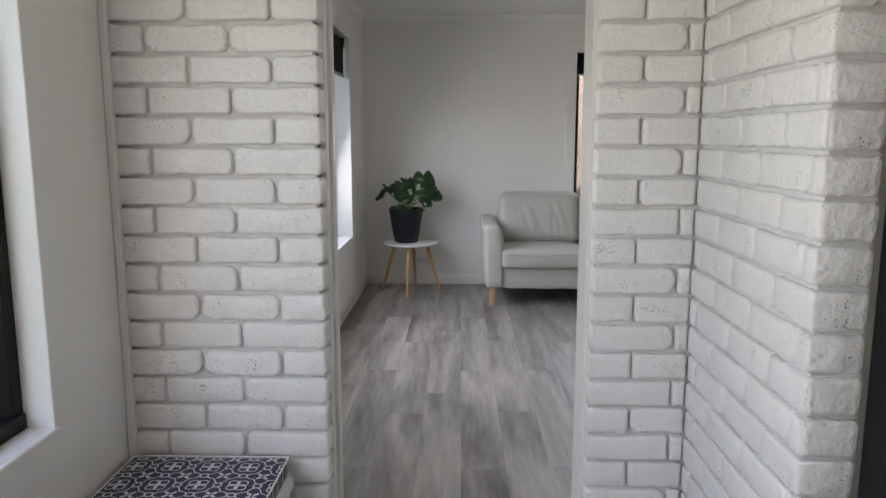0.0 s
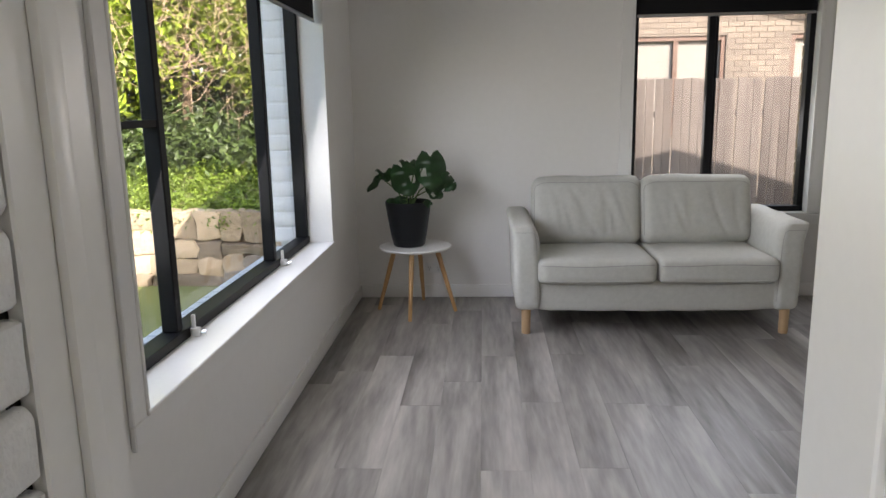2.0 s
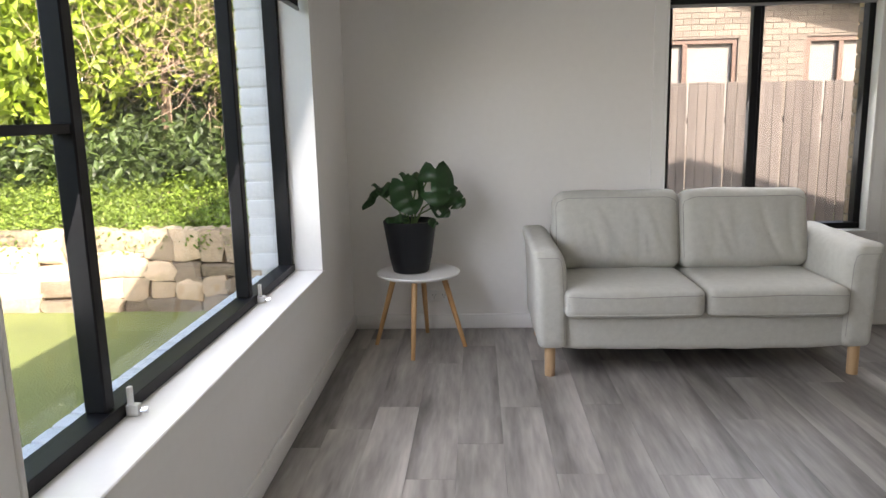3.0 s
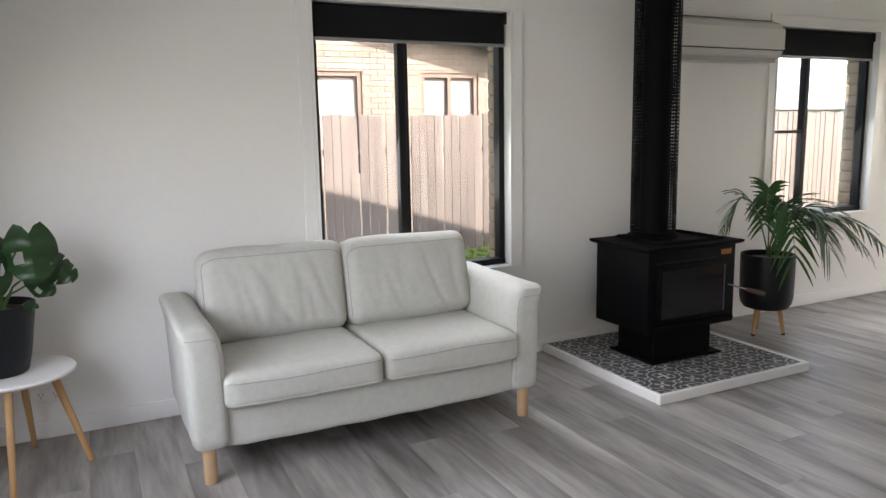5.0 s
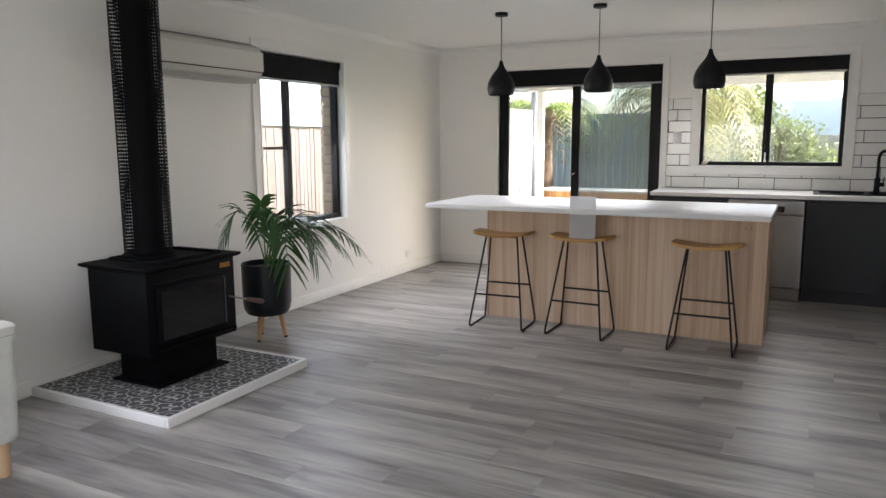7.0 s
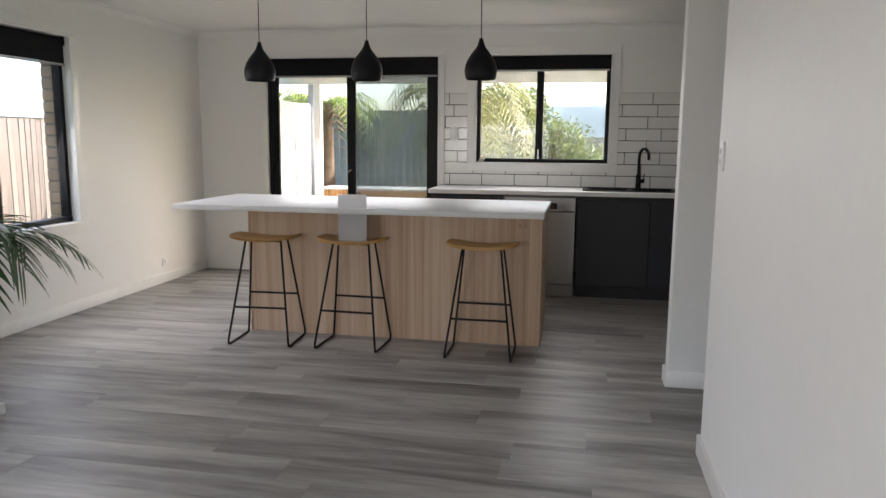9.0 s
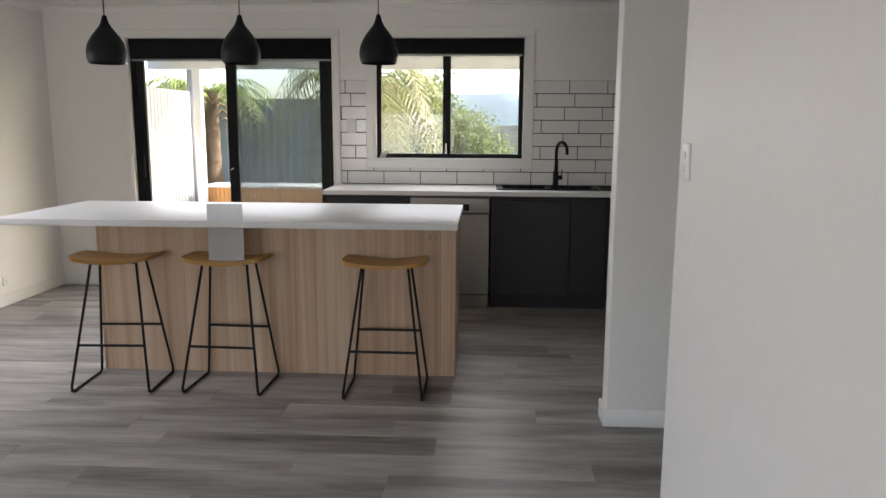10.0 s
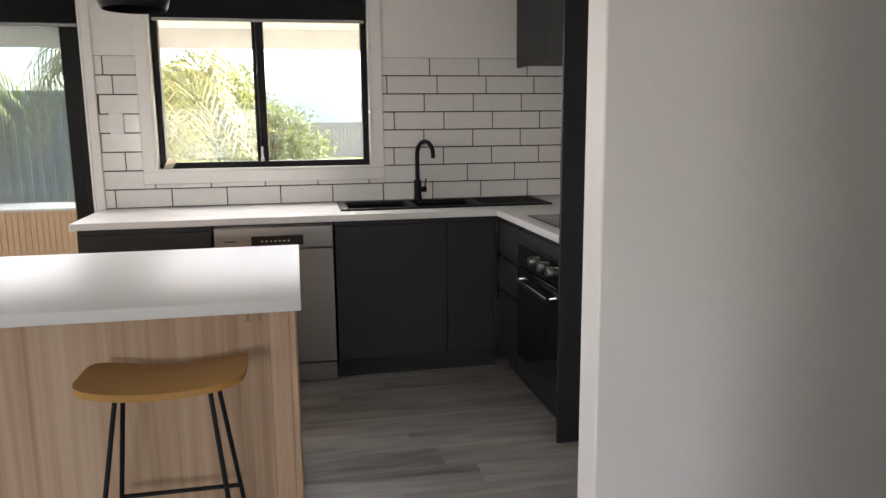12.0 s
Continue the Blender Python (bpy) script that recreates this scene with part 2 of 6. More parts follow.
def ring(bm, c, u, v, r, seg, start=0.0):
    return [bm.verts.new(c + u * (r * math.cos(start + 2 * math.pi * i / seg)) + v * (r * math.sin(start + 2 * math.pi * i / seg))) for i in range(seg)]


def bridge(bm, a, b):
    n = len(a)
    for i in range(n):
        bm.faces.new((a[i], a[(i + 1) % n], b[(i + 1) % n], b[i]))


def tube(bm, pts, radii, seg=10, caps=True):
    pts = [Vector(p) for p in pts]
    if not isinstance(radii, (list, tuple)):
        radii = [radii] * len(pts)
    prev, u = None, None
    for i, p in enumerate(pts):
        d = (pts[min(i + 1, len(pts) - 1)] - pts[max(i - 1, 0)]).normalized()
        if u is None:
            u = d.orthogonal().normalized()
        u = (u - d * u.dot(d)).normalized()
        cur = ring(bm, p, u, d.cross(u), radii[i], seg)
        if prev:
            bridge(bm, prev, cur)
        elif caps:
            bm.faces.new(cur[::-1])
        prev = cur
    if caps:
        bm.faces.new(prev)
    return bm


def lathe(bm, prof, seg=32, c=(0, 0, 0)):
    """prof: (radius, height) from one end to the other; a radius of 0 closes it."""
    c, prev = Vector(c), None
    for r, z in prof:
        if r <= 1e-6:
            cur = [bm.verts.new(c + Vector((0, 0, z)))]
        else:
            cur = ring(bm, c + Vector((0, 0, z)), Vector((1, 0, 0)), Vector((0, 1, 0)), r, seg)
        if prev:
            if len(prev) == 1 and len(cur) > 1:
                for i in range(seg):
                    bm.faces.new((prev[0], cur[(i + 1) % seg], cur[i]))
            elif len(cur) == 1:
                for i in range(seg):
                    bm.faces.new((prev[i], prev[(i + 1) % seg], cur[0]))
            else:
                bridge(bm, prev, cur)
        prev = cur
    return bm


def finish(name, bm, material, smooth=None):
    bmesh.ops.recalc_face_normals(bm, faces=bm.faces)
    me = bpy.data.meshes.new(name)
    bm.to_mesh(me)
    bm.free()
    for m in (material if isinstance(material, (list, tuple)) else [material]):
        me.materials.append(m)
    if smooth is not None:
        me.polygons.foreach_set("use_smooth", [True] * len(me.polygons))
        me.set_sharp_from_angle(angle=radians(smooth))
    return me


def part(name, bm, material, parent, label="", smooth=35, at=None):
    ob = new(name, finish(name, bm, material, smooth))
    ob.parent = parent
    if at:
        ob.location = at
    return tagged(ob, label) if label else ob


def thing(name, label, category, at=(0, 0, 0), rz=0, group=""):
    ob = new(name)
    ob.empty_display_size = 0.1
    ob.matrix_basis = pose(*at, 0, 0, rz)
    return tagged(ob, label, category, group)


def setting(name, bm, material, label="", category="", smooth=35):
    return tagged(new(name, finish(name, bm, material, smooth)), label, category or name.split("_")[0], "", "structure")


def B():
    return bmesh.new()


def wall_boxes(bm, axis, a, b, s0, s1, z0, z1, holes):
    """A wall between the faces a and b of an axis ('x' or 'y'), from s0 to s1 along the other, with rectangular holes (s0, s1, z0, z1)."""
    ss = sorted({s0, s1, *[h[0] for h in holes], *[h[1] for h in holes]})
    for p, q in zip(ss, ss[1:]):
        zs = [(z0, z1)]
        for h in holes:
            if h[0] <= p and q <= h[1]:
                nz = []
                for lo, hi in zs:
                    if h[2] > lo:
                        nz.append((lo, h[2]))
                    if h[3] < hi:
                        nz.append((h[3], hi))
                zs = nz
        for lo, hi in zs:
            if axis == 'x':
                box(bm, a, b, p, q, lo, hi)
            else:
                box(bm, p, q, a, b, lo, hi)
    return bm

# ---- the building: floor, walls, ceiling ----
CEILZ = 2.335
WX, NY, EX = -0.83, 6.36, 7.305          # inner faces: west, north, east
SY = 2.092                               # north face of the long south wall
W1 = (3.18, 5.485, 0.545, 2.04)          # openings
W2 = (0.995, 2.165, 0.555, 2.03)
W3 = (4.32, 5.44, 0.672, 2.05)
DOOR = (3.945, 5.67, 0.0, 2.09)
W4 = (2.385, 3.61, 1.105, 2.09)
EWIN = (-0.75, 1.655, 0.60, 2.02)

setting("wall_west", wall_boxes(B(), 'x', -0.95, WX, 2.27, NY, 0, CEILZ, [W1]), WALL, "off-white painted plaster wall with a wide window", "wall")
setting("wall_north", wall_boxes(B(), 'y', NY, 6.48, -0.95, EX + 0.12, 0, CEILZ, [W2, W3]), WALL, "off-white painted plaster wall with two windows", "wall")
setting("wall_east", wall_boxes(B(), 'x', EX, EX + 0.12, 1.03, NY, 0, CEILZ, [DOOR, W4]), WALL, "off-white painted kitchen wall with sliding door", "wall")
setting("wall_south_kitchen", box(B(), 4.64, EX, 1.03, 1.15, 0, CEILZ), WALL, "white kitchen end wall", "wall")
setting("wall_stub", box(B(), 4.53, 4.64, -1.5, 2.13, 0, CEILZ, 0.004, 1), WALL, "white painted end of a partition wall", "wall")
setting("wall_south", box(B(), 1.0, 3.655, 1.948, SY, 0, CEILZ, 0.004, 1), WALL, "off-white painted wall with a light switch", "wall")
setting("wall_hall_west", box(B(), 3.535, 3.655, -1.5, 1.948, 0, CEILZ), WALL, "white hallway wall", "wall")
setting("wall_hall_end", box(B(), 3.535, 4.64, -1.62, -1.5, 0, CEILZ), WALL, "white wall closing the hallway", "wall")
setting("wall_doorway", wall_boxes(B(), 'y', 2.16, 2.27, -0.95, 1.0, 0, CEILZ, [(-0.405, 0.414, 0, 2.08)]), WALL, "white plaster wall behind the brick doorway", "wall")
setting("wall_step", box(B(), 0.88, 1.0, 1.948, 2.16, 0, CEILZ), WALL, "white wall return", "wall")
setting("wall_entry_west", wall_boxes(B(), 'x', -1.12, -1.0, -1.6, 2.16, 0, CEILZ, [EWIN]), WALL, "pale grey entry wall with a white framed window", "wall")
setting("wall_entry_south", box(B(), -1.12, 0.92, -1.72, -1.6, 0, CEILZ), WALL, "plain white entry wall", "wall")
setting("ceiling", box(B(), -1.2, 7.5, -1.72, 6.5, CEILZ, CEILZ + 0.1), CEIL, "flat white painted ceiling", "ceiling")
setting("floor", box(B(), -1.0, 7.45, -1.6, 6.48, -0.2, -0.012), mat("underlay", (0.03, 0.028, 0.026), 0.8), "dark subfloor under grey vinyl planks", "floor")


def mbox(bm, side, u0, u1, w0, w1, z0, z1, bev=0.0):
    """A box on a wall: u along it, w outwards from its inner face."""
    if side == 'west':
        return box(bm, WX - w1, WX - w0, u0, u1, z0, z1, bev, 1)
    if side == 'entry':
        return box(bm, -1.0 - w1, -1.0 - w0, u0, u1, z0, z1, bev, 1)
    if side == 'north':
        return box(bm, u0, u1, NY + w0, NY + w1, z0, z1, bev, 1)
    return box(bm, EX + w0, EX + w1, u0, u1, z0, z1, bev, 1)


def window(name, side, hole, mullions, transoms=(), trim=0.065, depth=0.10, label="", fw=0.035, trim_bottom=True, glass=None):
    """A black aluminium window set at the outer end of a white lined reveal, with a white architrave."""
    u0, u1, z0, z1 = hole
    top = new(name)
    tagged(top, label, "window", "", "structure")
    bm = B()                                            # architrave, mitred look: two uprights between head and foot
    mbox(bm, side, u0 - trim, u1 + trim, -0.016, -0.0005, z1 + 0.002, z1 + trim, 0.003)
    if trim_bottom:
        mbox(bm, side, u0 - trim, u1 + trim, -0.016, -0.0005, z0 - trim, z0 - 0.002, 0.003)
    zb = z0 - 0.002 if trim_bottom else z0
    mbox(bm, side, u0 - trim, u0 - 0.002, -0.016, -0.0005, zb + 0.0005, z1 + 0.0015, 0.003)
    mbox(bm, side, u1 + 0.002, u1 + trim, -0.016, -0.0005, zb + 0.0005, z1 + 0.0015, 0.003)
    part("window_trim", bm, TRIM, top, "white painted timber architrave")
    bm = B()
    mbox(bm, side, u0 - 0.002, u0 + 0.012, -0.019, depth, z0 + 0.012, z1 - 0.012, 0.002)
    mbox(bm, side, u1 - 0.012, u1 + 0.002, -0.019, depth, z0 + 0.012, z1 - 0.012, 0.002)
    mbox(bm, side, u0 - 0.002, u1 + 0.002, -0.019, depth, z1 - 0.012, z1 + 0.0018, 0.002)
    part("reveal", bm, TRIM, top, "white painted reveal lining")
    part("window_sill", mbox(B(), side, u0 - 0.004, u1 + 0.004, -0.024, depth, z0 - 0.0018, z0 + 0.012, 0.003), TRIM, top, "white painted window sill")
    a, b, f = u0 + 0.012, u1 - 0.012, fw
    lo, hi, d0, d1 = z0 + 0.012, z1 - 0.012, depth - 0.045, depth + 0.02
    bm = B()
    mbox(bm, side, a, b, d0 - 0.006, d1, lo, lo + f, 0.002)
    mbox(bm, side, a, b, d0, d1, hi - f, hi, 0.002)
    mbox(bm, side, a, a + f, d0, d1, lo + f, hi - f, 0.002)
    mbox(bm, side, b - f, b, d0, d1, lo + f, hi - f, 0.002)
    part("window_frame", bm, BLACKAL, top, "black aluminium window frame")
    edges = [a + f, *mullions, b - f]
    for m in mullions:
        part("mullion", mbox(B(), side, m - 0.022, m + 0.022, d0 + 0.006, d1 - 0.006, lo + f, hi - f, 0.004), BLACKAL, top)
        part("sash_stile", mbox(B(), side, m + 0.024, m + 0.044, d0 + 0.022, d1 - 0.012, lo + f, hi - f, 0.003), BLACKAL, top)
    for p, q, z in transoms:
        part("transom", mbox(B(), side, p, q, d0 + 0.012, d1 - 0.012, z - 0.011, z + 0.011, 0.002), BLACKAL, top)
    for p, q in zip(edges, edges[1:]):
        g = part("pane", mbox(B(), side, p - 0.004, q + 0.004, depth - 0.004, depth + 0.001, lo + f - 0.004, hi - f + 0.004), glass or GLASS, top)
        g.visible_shadow = False
    return top


def blind(side, hole, bottom, label, w=0.02, lead=0.004):
    u0, u1, z0, z1 = hole
    bt = thing("roller_blind", label, "blind", group="roller blinds")
    part("fabric", mbox(B(), side, u0 + 0.028, u1 - 0.028, w + 0.004, w + 0.006, bottom, z1 - 0.03), BLIND, bt)
    bm = B()
    mbox(bm, side, u0 + 0.026, u1 - 0.026, w - 0.002, w + 0.012, bottom - 0.018, bottom - 0.001, 0.004)
    part("bottom_bar", bm, mat("blind_rail", (0.32, 0.32, 0.32), 0.4, metal=0.6), bt, "thin grey aluminium bottom rail")
    zc, r = z1 - 0.045, 0.027
    ends = {'west': lambda u, o: (WX - w - 0.03, u, o), 'entry': lambda u, o: (-1 - w - 0.03, u, o), 'north': lambda u, o: (u, NY + w + 0.03, o), 'east': lambda u, o: (EX + w + 0.03, u, o)}[side]
    part("roller", tube(B(), [ends(u0 + 0.03, zc), ends(u1 - 0.03, zc)], r, 20), BLIND, bt)
    for u in (u0 + 0.013, u1 - 0.029):
        part("bracket", mbox(B(), side, u, u + 0.016, w - 0.002, w + 0.055, zc - 0.03, zc + 0.033, 0.003), BLACKM, bt)
    return bt


window("window_1", 'west', W1, [3.73, 4.835], [(3.23, 3.73, 1.263)], 0.07, 0.165, "wide black framed window over a garden")
window("window_2", 'north', W2, [1.512], [], 0.07, 0.10, "black framed sliding window facing a timber fence", glass=GLARED)
window("window_3", 'north', W3, [4.745], [(4.355, 4.745, 1.31)], 0.068, 0.10, "narrow black framed window beside the heater", glass=GLARED)
window("window_4", 'east', W4, [3.01], [], 0.07, 0.09, "black framed sliding kitchen window above the bench", glass=HAZY)
window("window_5", 'entry', EWIN, [0.35], [], 0.09, 0.10, "white trimmed entry window with dark frame", 0.04)
blind('west', W1, 1.762, "charcoal roller blind rolled up at the wide window")
blind('north', W2, 1.845, "charcoal roller blind partly lowered above the sofa")
blind('north', W3, 1.847, "charcoal roller blind half hidden by the air conditioner")
blind('east', DOOR, 1.915, "wide charcoal roller blind above the sliding door")
blind('east', W4, 1.955, "charcoal roller blind above the kitchen window")


def latch(u, z):
    th = thing("window_latch", "small white plastic sash lock on the sill", "latch", (WX - 0.098, u, z), group="sash locks")
    part("body", box(B(), -0.016, 0.016, -0.012, 0.012, 0, 0.03, 0.004), WHITEPL, th)
    part("arm", box(B(), -0.012, 0.0, -0.008, 0.008, 0.028, 0.075, 0.003), WHITEPL, th)
    part("key", tube(B(), [(0.012, 0, 0.012), (0.034, 0.004, 0.012)], [0.006, 0.009], 8), CHROME, th)


latch(3.785, W1[2] + 0.012)
latch(4.875, W1[2] + 0.012)

# sliding door
door = tagged(new("door_1"), "black aluminium glass sliding door to a patio", "door", "", "structure")
u0, u1, z0, z1 = DOOR
bm = B()
for a, b, lo, hi in ((u0 - 0.05, u1 + 0.05, z1 + 0.002, z1 + 0.055), (u0 - 0.05, u0 - 0.002, 0, z1 + 0.0015), (u1 + 0.002, u1 + 0.05, 0, z1 + 0.0015)):
    mbox(bm, 'east', a, b, -0.016, -0.0005, lo, hi, 0.003)
part("door_trim", bm, TRIM, door, "white painted architrave")
bm = B()
mbox(bm, 'east', u0 - 0.002, u0 + 0.012, -0.019, 0.09, 0.002, z1 - 0.012, 0.002)
mbox(bm, 'east', u1 - 0.012, u1 + 0.002, -0.019, 0.09, 0.002, z1 - 0.012, 0.002)
mbox(bm, 'east', u0 - 0.002, u1 + 0.002, -0.019, 0.09, z1 - 0.012, z1 + 0.0018, 0.002)
part("reveal", bm, TRIM, door)
bm = B()
mbox(bm, 'east', u0 + 0.012, u1 - 0.012, 0.03, 0.13, 0.0, 0.035, 0.003)
mbox(bm, 'east', u0 + 0.012, u1 - 0.012, 0.03, 0.13, z1 - 0.052, z1 - 0.012, 0.003)
mbox(bm, 'east', u0 + 0.012, u0 + 0.05, 0.03, 0.13, 0.035, z1 - 0.052, 0.003)
mbox(bm, 'east', u1 - 0.05, u1 - 0.012, 0.03, 0.13, 0.035, z1 - 0.052, 0.003)
part("door_frame", bm, BLACKAL, door, "black aluminium door frame")
# grey tinted glass with an uneven pale film
VEILED = glass_mat("grey_veiled_glass", (0.58, 0.63, 0.64), film=0.15)
for a, b, w, gm in ((4.775, u1 - 0.052, 0.045, GLASS), (u0 + 0.052, 4.862, 0.09, VEILED)):
    bm = B()
    mbox(bm, 'east', a, b, w, w + 0.034, 0.037, 0.12, 0.003)
    mbox(bm, 'east', a, b, w, w + 0.034, z1 - 0.12, z1 - 0.054, 0.003)
    mbox(bm, 'east', a, a + 0.085, w, w + 0.034, 0.12, z1 - 0.12, 0.003)
    mbox(bm, 'east', b - 0.062, b, w, w + 0.034, 0.12, z1 - 0.12, 0.003)
    part("sash", bm, BLACKAL, door)
    g = part("pane", mbox(B(), 'east', a + 0.06, b - 0.058, w + 0.014, w + 0.02, 0.115, z1 - 0.115), gm, door)
    g.visible_shadow = False
h = part("handle", box(B(), EX + 0.026, EX + 0.044, 5.585, 5.607, 0.93, 1.12, 0.006), BLACKM, door, "black pull handle")
part("lock", tube(B(), [(EX + 0.043, 4.815, 1.02), (EX + 0.02, 4.815, 1.02), (EX + 0.012, 4.84, 1.0)], 0.006, 8), CHROME, door, "small bright catch")

# skirting boards
def skirting(name, x0, x1, y0, y1):
    setting(name, box(B(), x0, x1, y0, y1, 0.0, 0.088, 0.004), TRIM, "low white painted skirting board", "baseboard")


skirting("baseboard_west", WX - 0.0005, WX + 0.014, 2.27, NY)
skirting("baseboard_north", WX + 0.015, EX, NY - 0.014, NY + 0.0005)
skirting("baseboard_east", EX - 0.014, EX + 0.0005, 5.722, NY - 0.015)
skirting("baseboard_south", 1.0, 3.669, SY - 0.0005, SY + 0.014)
skirting("baseboard_hall", 3.6545, 3.669, -1.5, SY - 0.001)
skirting("baseboard_stub", 4.516, 4.5305, -1.5, 2.144)
skirting("baseboard_stub_end", 4.531, 4.655, 2.1295, 2.144)

# scotia cornice
def cornice(name, side, s0, s1, at, r=0.055):
    bm = B()
    prof = [(0.0, 0.0), (r, 0.0), (r, -0.006)] + [(r - (r - 0.006) * math.sin(math.pi / 2 * i / 6), -0.006 - (r - 0.006) * (1 - math.cos(math.pi / 2 * i / 6))) for i in range(1, 7)] + [(0.0, -r)]
    loops = []
    for s in (s0, s1):
        loops.append([bm.verts.new({'x+': (at + d, s, CEILZ + z), 'x-': (at - d, s, CEILZ + z), 'y+': (s, at + d, CEILZ + z), 'y-': (s, at - d, CEILZ + z)}[side]) for d, z in prof])
    bridge(bm, *loops)
    bm.faces.new(loops[0])
    bm.faces.new(loops[1])
    setting(name, bm, CEIL, "small white coved cornice", "trim")


cornice("trim_cornice_west", 'x+', 2.27, NY, WX)
cornice("trim_cornice_north", 'y-', WX, EX, NY)
cornice("trim_cornice_east", 'x-', 1.15, NY, EX)
cornice("trim_cornice_south", 'y+', 1.0, 3.655, SY)

# the doorway lining
dl = tagged(new("door_2"), "open doorway with white painted timber jambs", "doorway", "", "structure")
part("jamb", box(B(), -0.404, -0.384, 2.135, 2.285, 0.0, 2.06, 0.003, 1), TRIM, dl, "glossy white door jamb")
part("jamb", box(B(), 0.393, 0.413, 2.135, 2.285, 0.0, 2.06, 0.003, 1), TRIM, dl, "glossy white door jamb")
part("stop", box(B(), -0.3838, -0.372, 2.19, 2.225, 0.0, 2.06, 0.003), TRIM, dl)
part("head", box(B(), -0.404, 0.413, 2.135, 2.285, 2.0605, 2.08, 0.003), TRIM, dl)

# ---- living area ----
def rounded_block(bm, cx, cy, cz, sx, sy, sz, r, n=10, puff=(0, 0, 0), wrinkle=0.0, seed=0.0, tilt=0.0, shear=0.0):
    """A soft box: rounded edges, faces that swell, and slight creases."""
    h = Vector((sx / 2, sy / 2, sz / 2))
    bmesh.ops.create_cube(bm, size=2.0)
    bmesh.ops.subdivide_edges(bm, edges=bm.edges[:], cuts=n, use_grid_fill=True)
    rot = Matrix.Rotation(tilt, 3, 'X')
    for v in bm.verts:
        q = v.co.copy()
        p = Vector([math.copysign(abs(q[i]) ** 0.85 * h[i], q[i]) for i in range(3)])
        inner = Vector([max(-h[i] + r, min(h[i] - r, p[i])) for i in range(3)])
        d = p - inner
        if d.length > 1e-7:
            p = inner + d.normalized() * r * min(1.0, max(abs(d[i]) for i in range(3)) / r)
        for i in range(3):
            j, k = (i + 1) % 3, (i + 2) % 3
            p[i] *= 1 + puff[i] * (1 - (p[j] / h[j]) ** 2) * (1 - (p[k] / h[k]) ** 2)
        if wrinkle:
            s = Vector((p.x * 5 + seed, p.y * 5, p.z * 3 - seed))
            p += Vector((noise.noise(s), noise.noise(s + Vector((9, 0, 0))), noise.noise(s + Vector((0, 9, 0))))) * wrinkle
        p.x += shear * p.z
        v.co = rot @ p + Vector((cx, cy, cz))
    return bm


def seam(bm, rays, towards, r=0.0022):
    """A sewn seam laid on a soft surface along the points where parallel rays meet it."""
    tree = BVHTree.FromBMesh(bm)
    d = Vector(towards).normalized()
    pts = [tree.ray_cast(Vector(p), d)[0] for p in rays]
    return tube(B(), [p - d * 0.0006 for p in pts if p], r, 6)


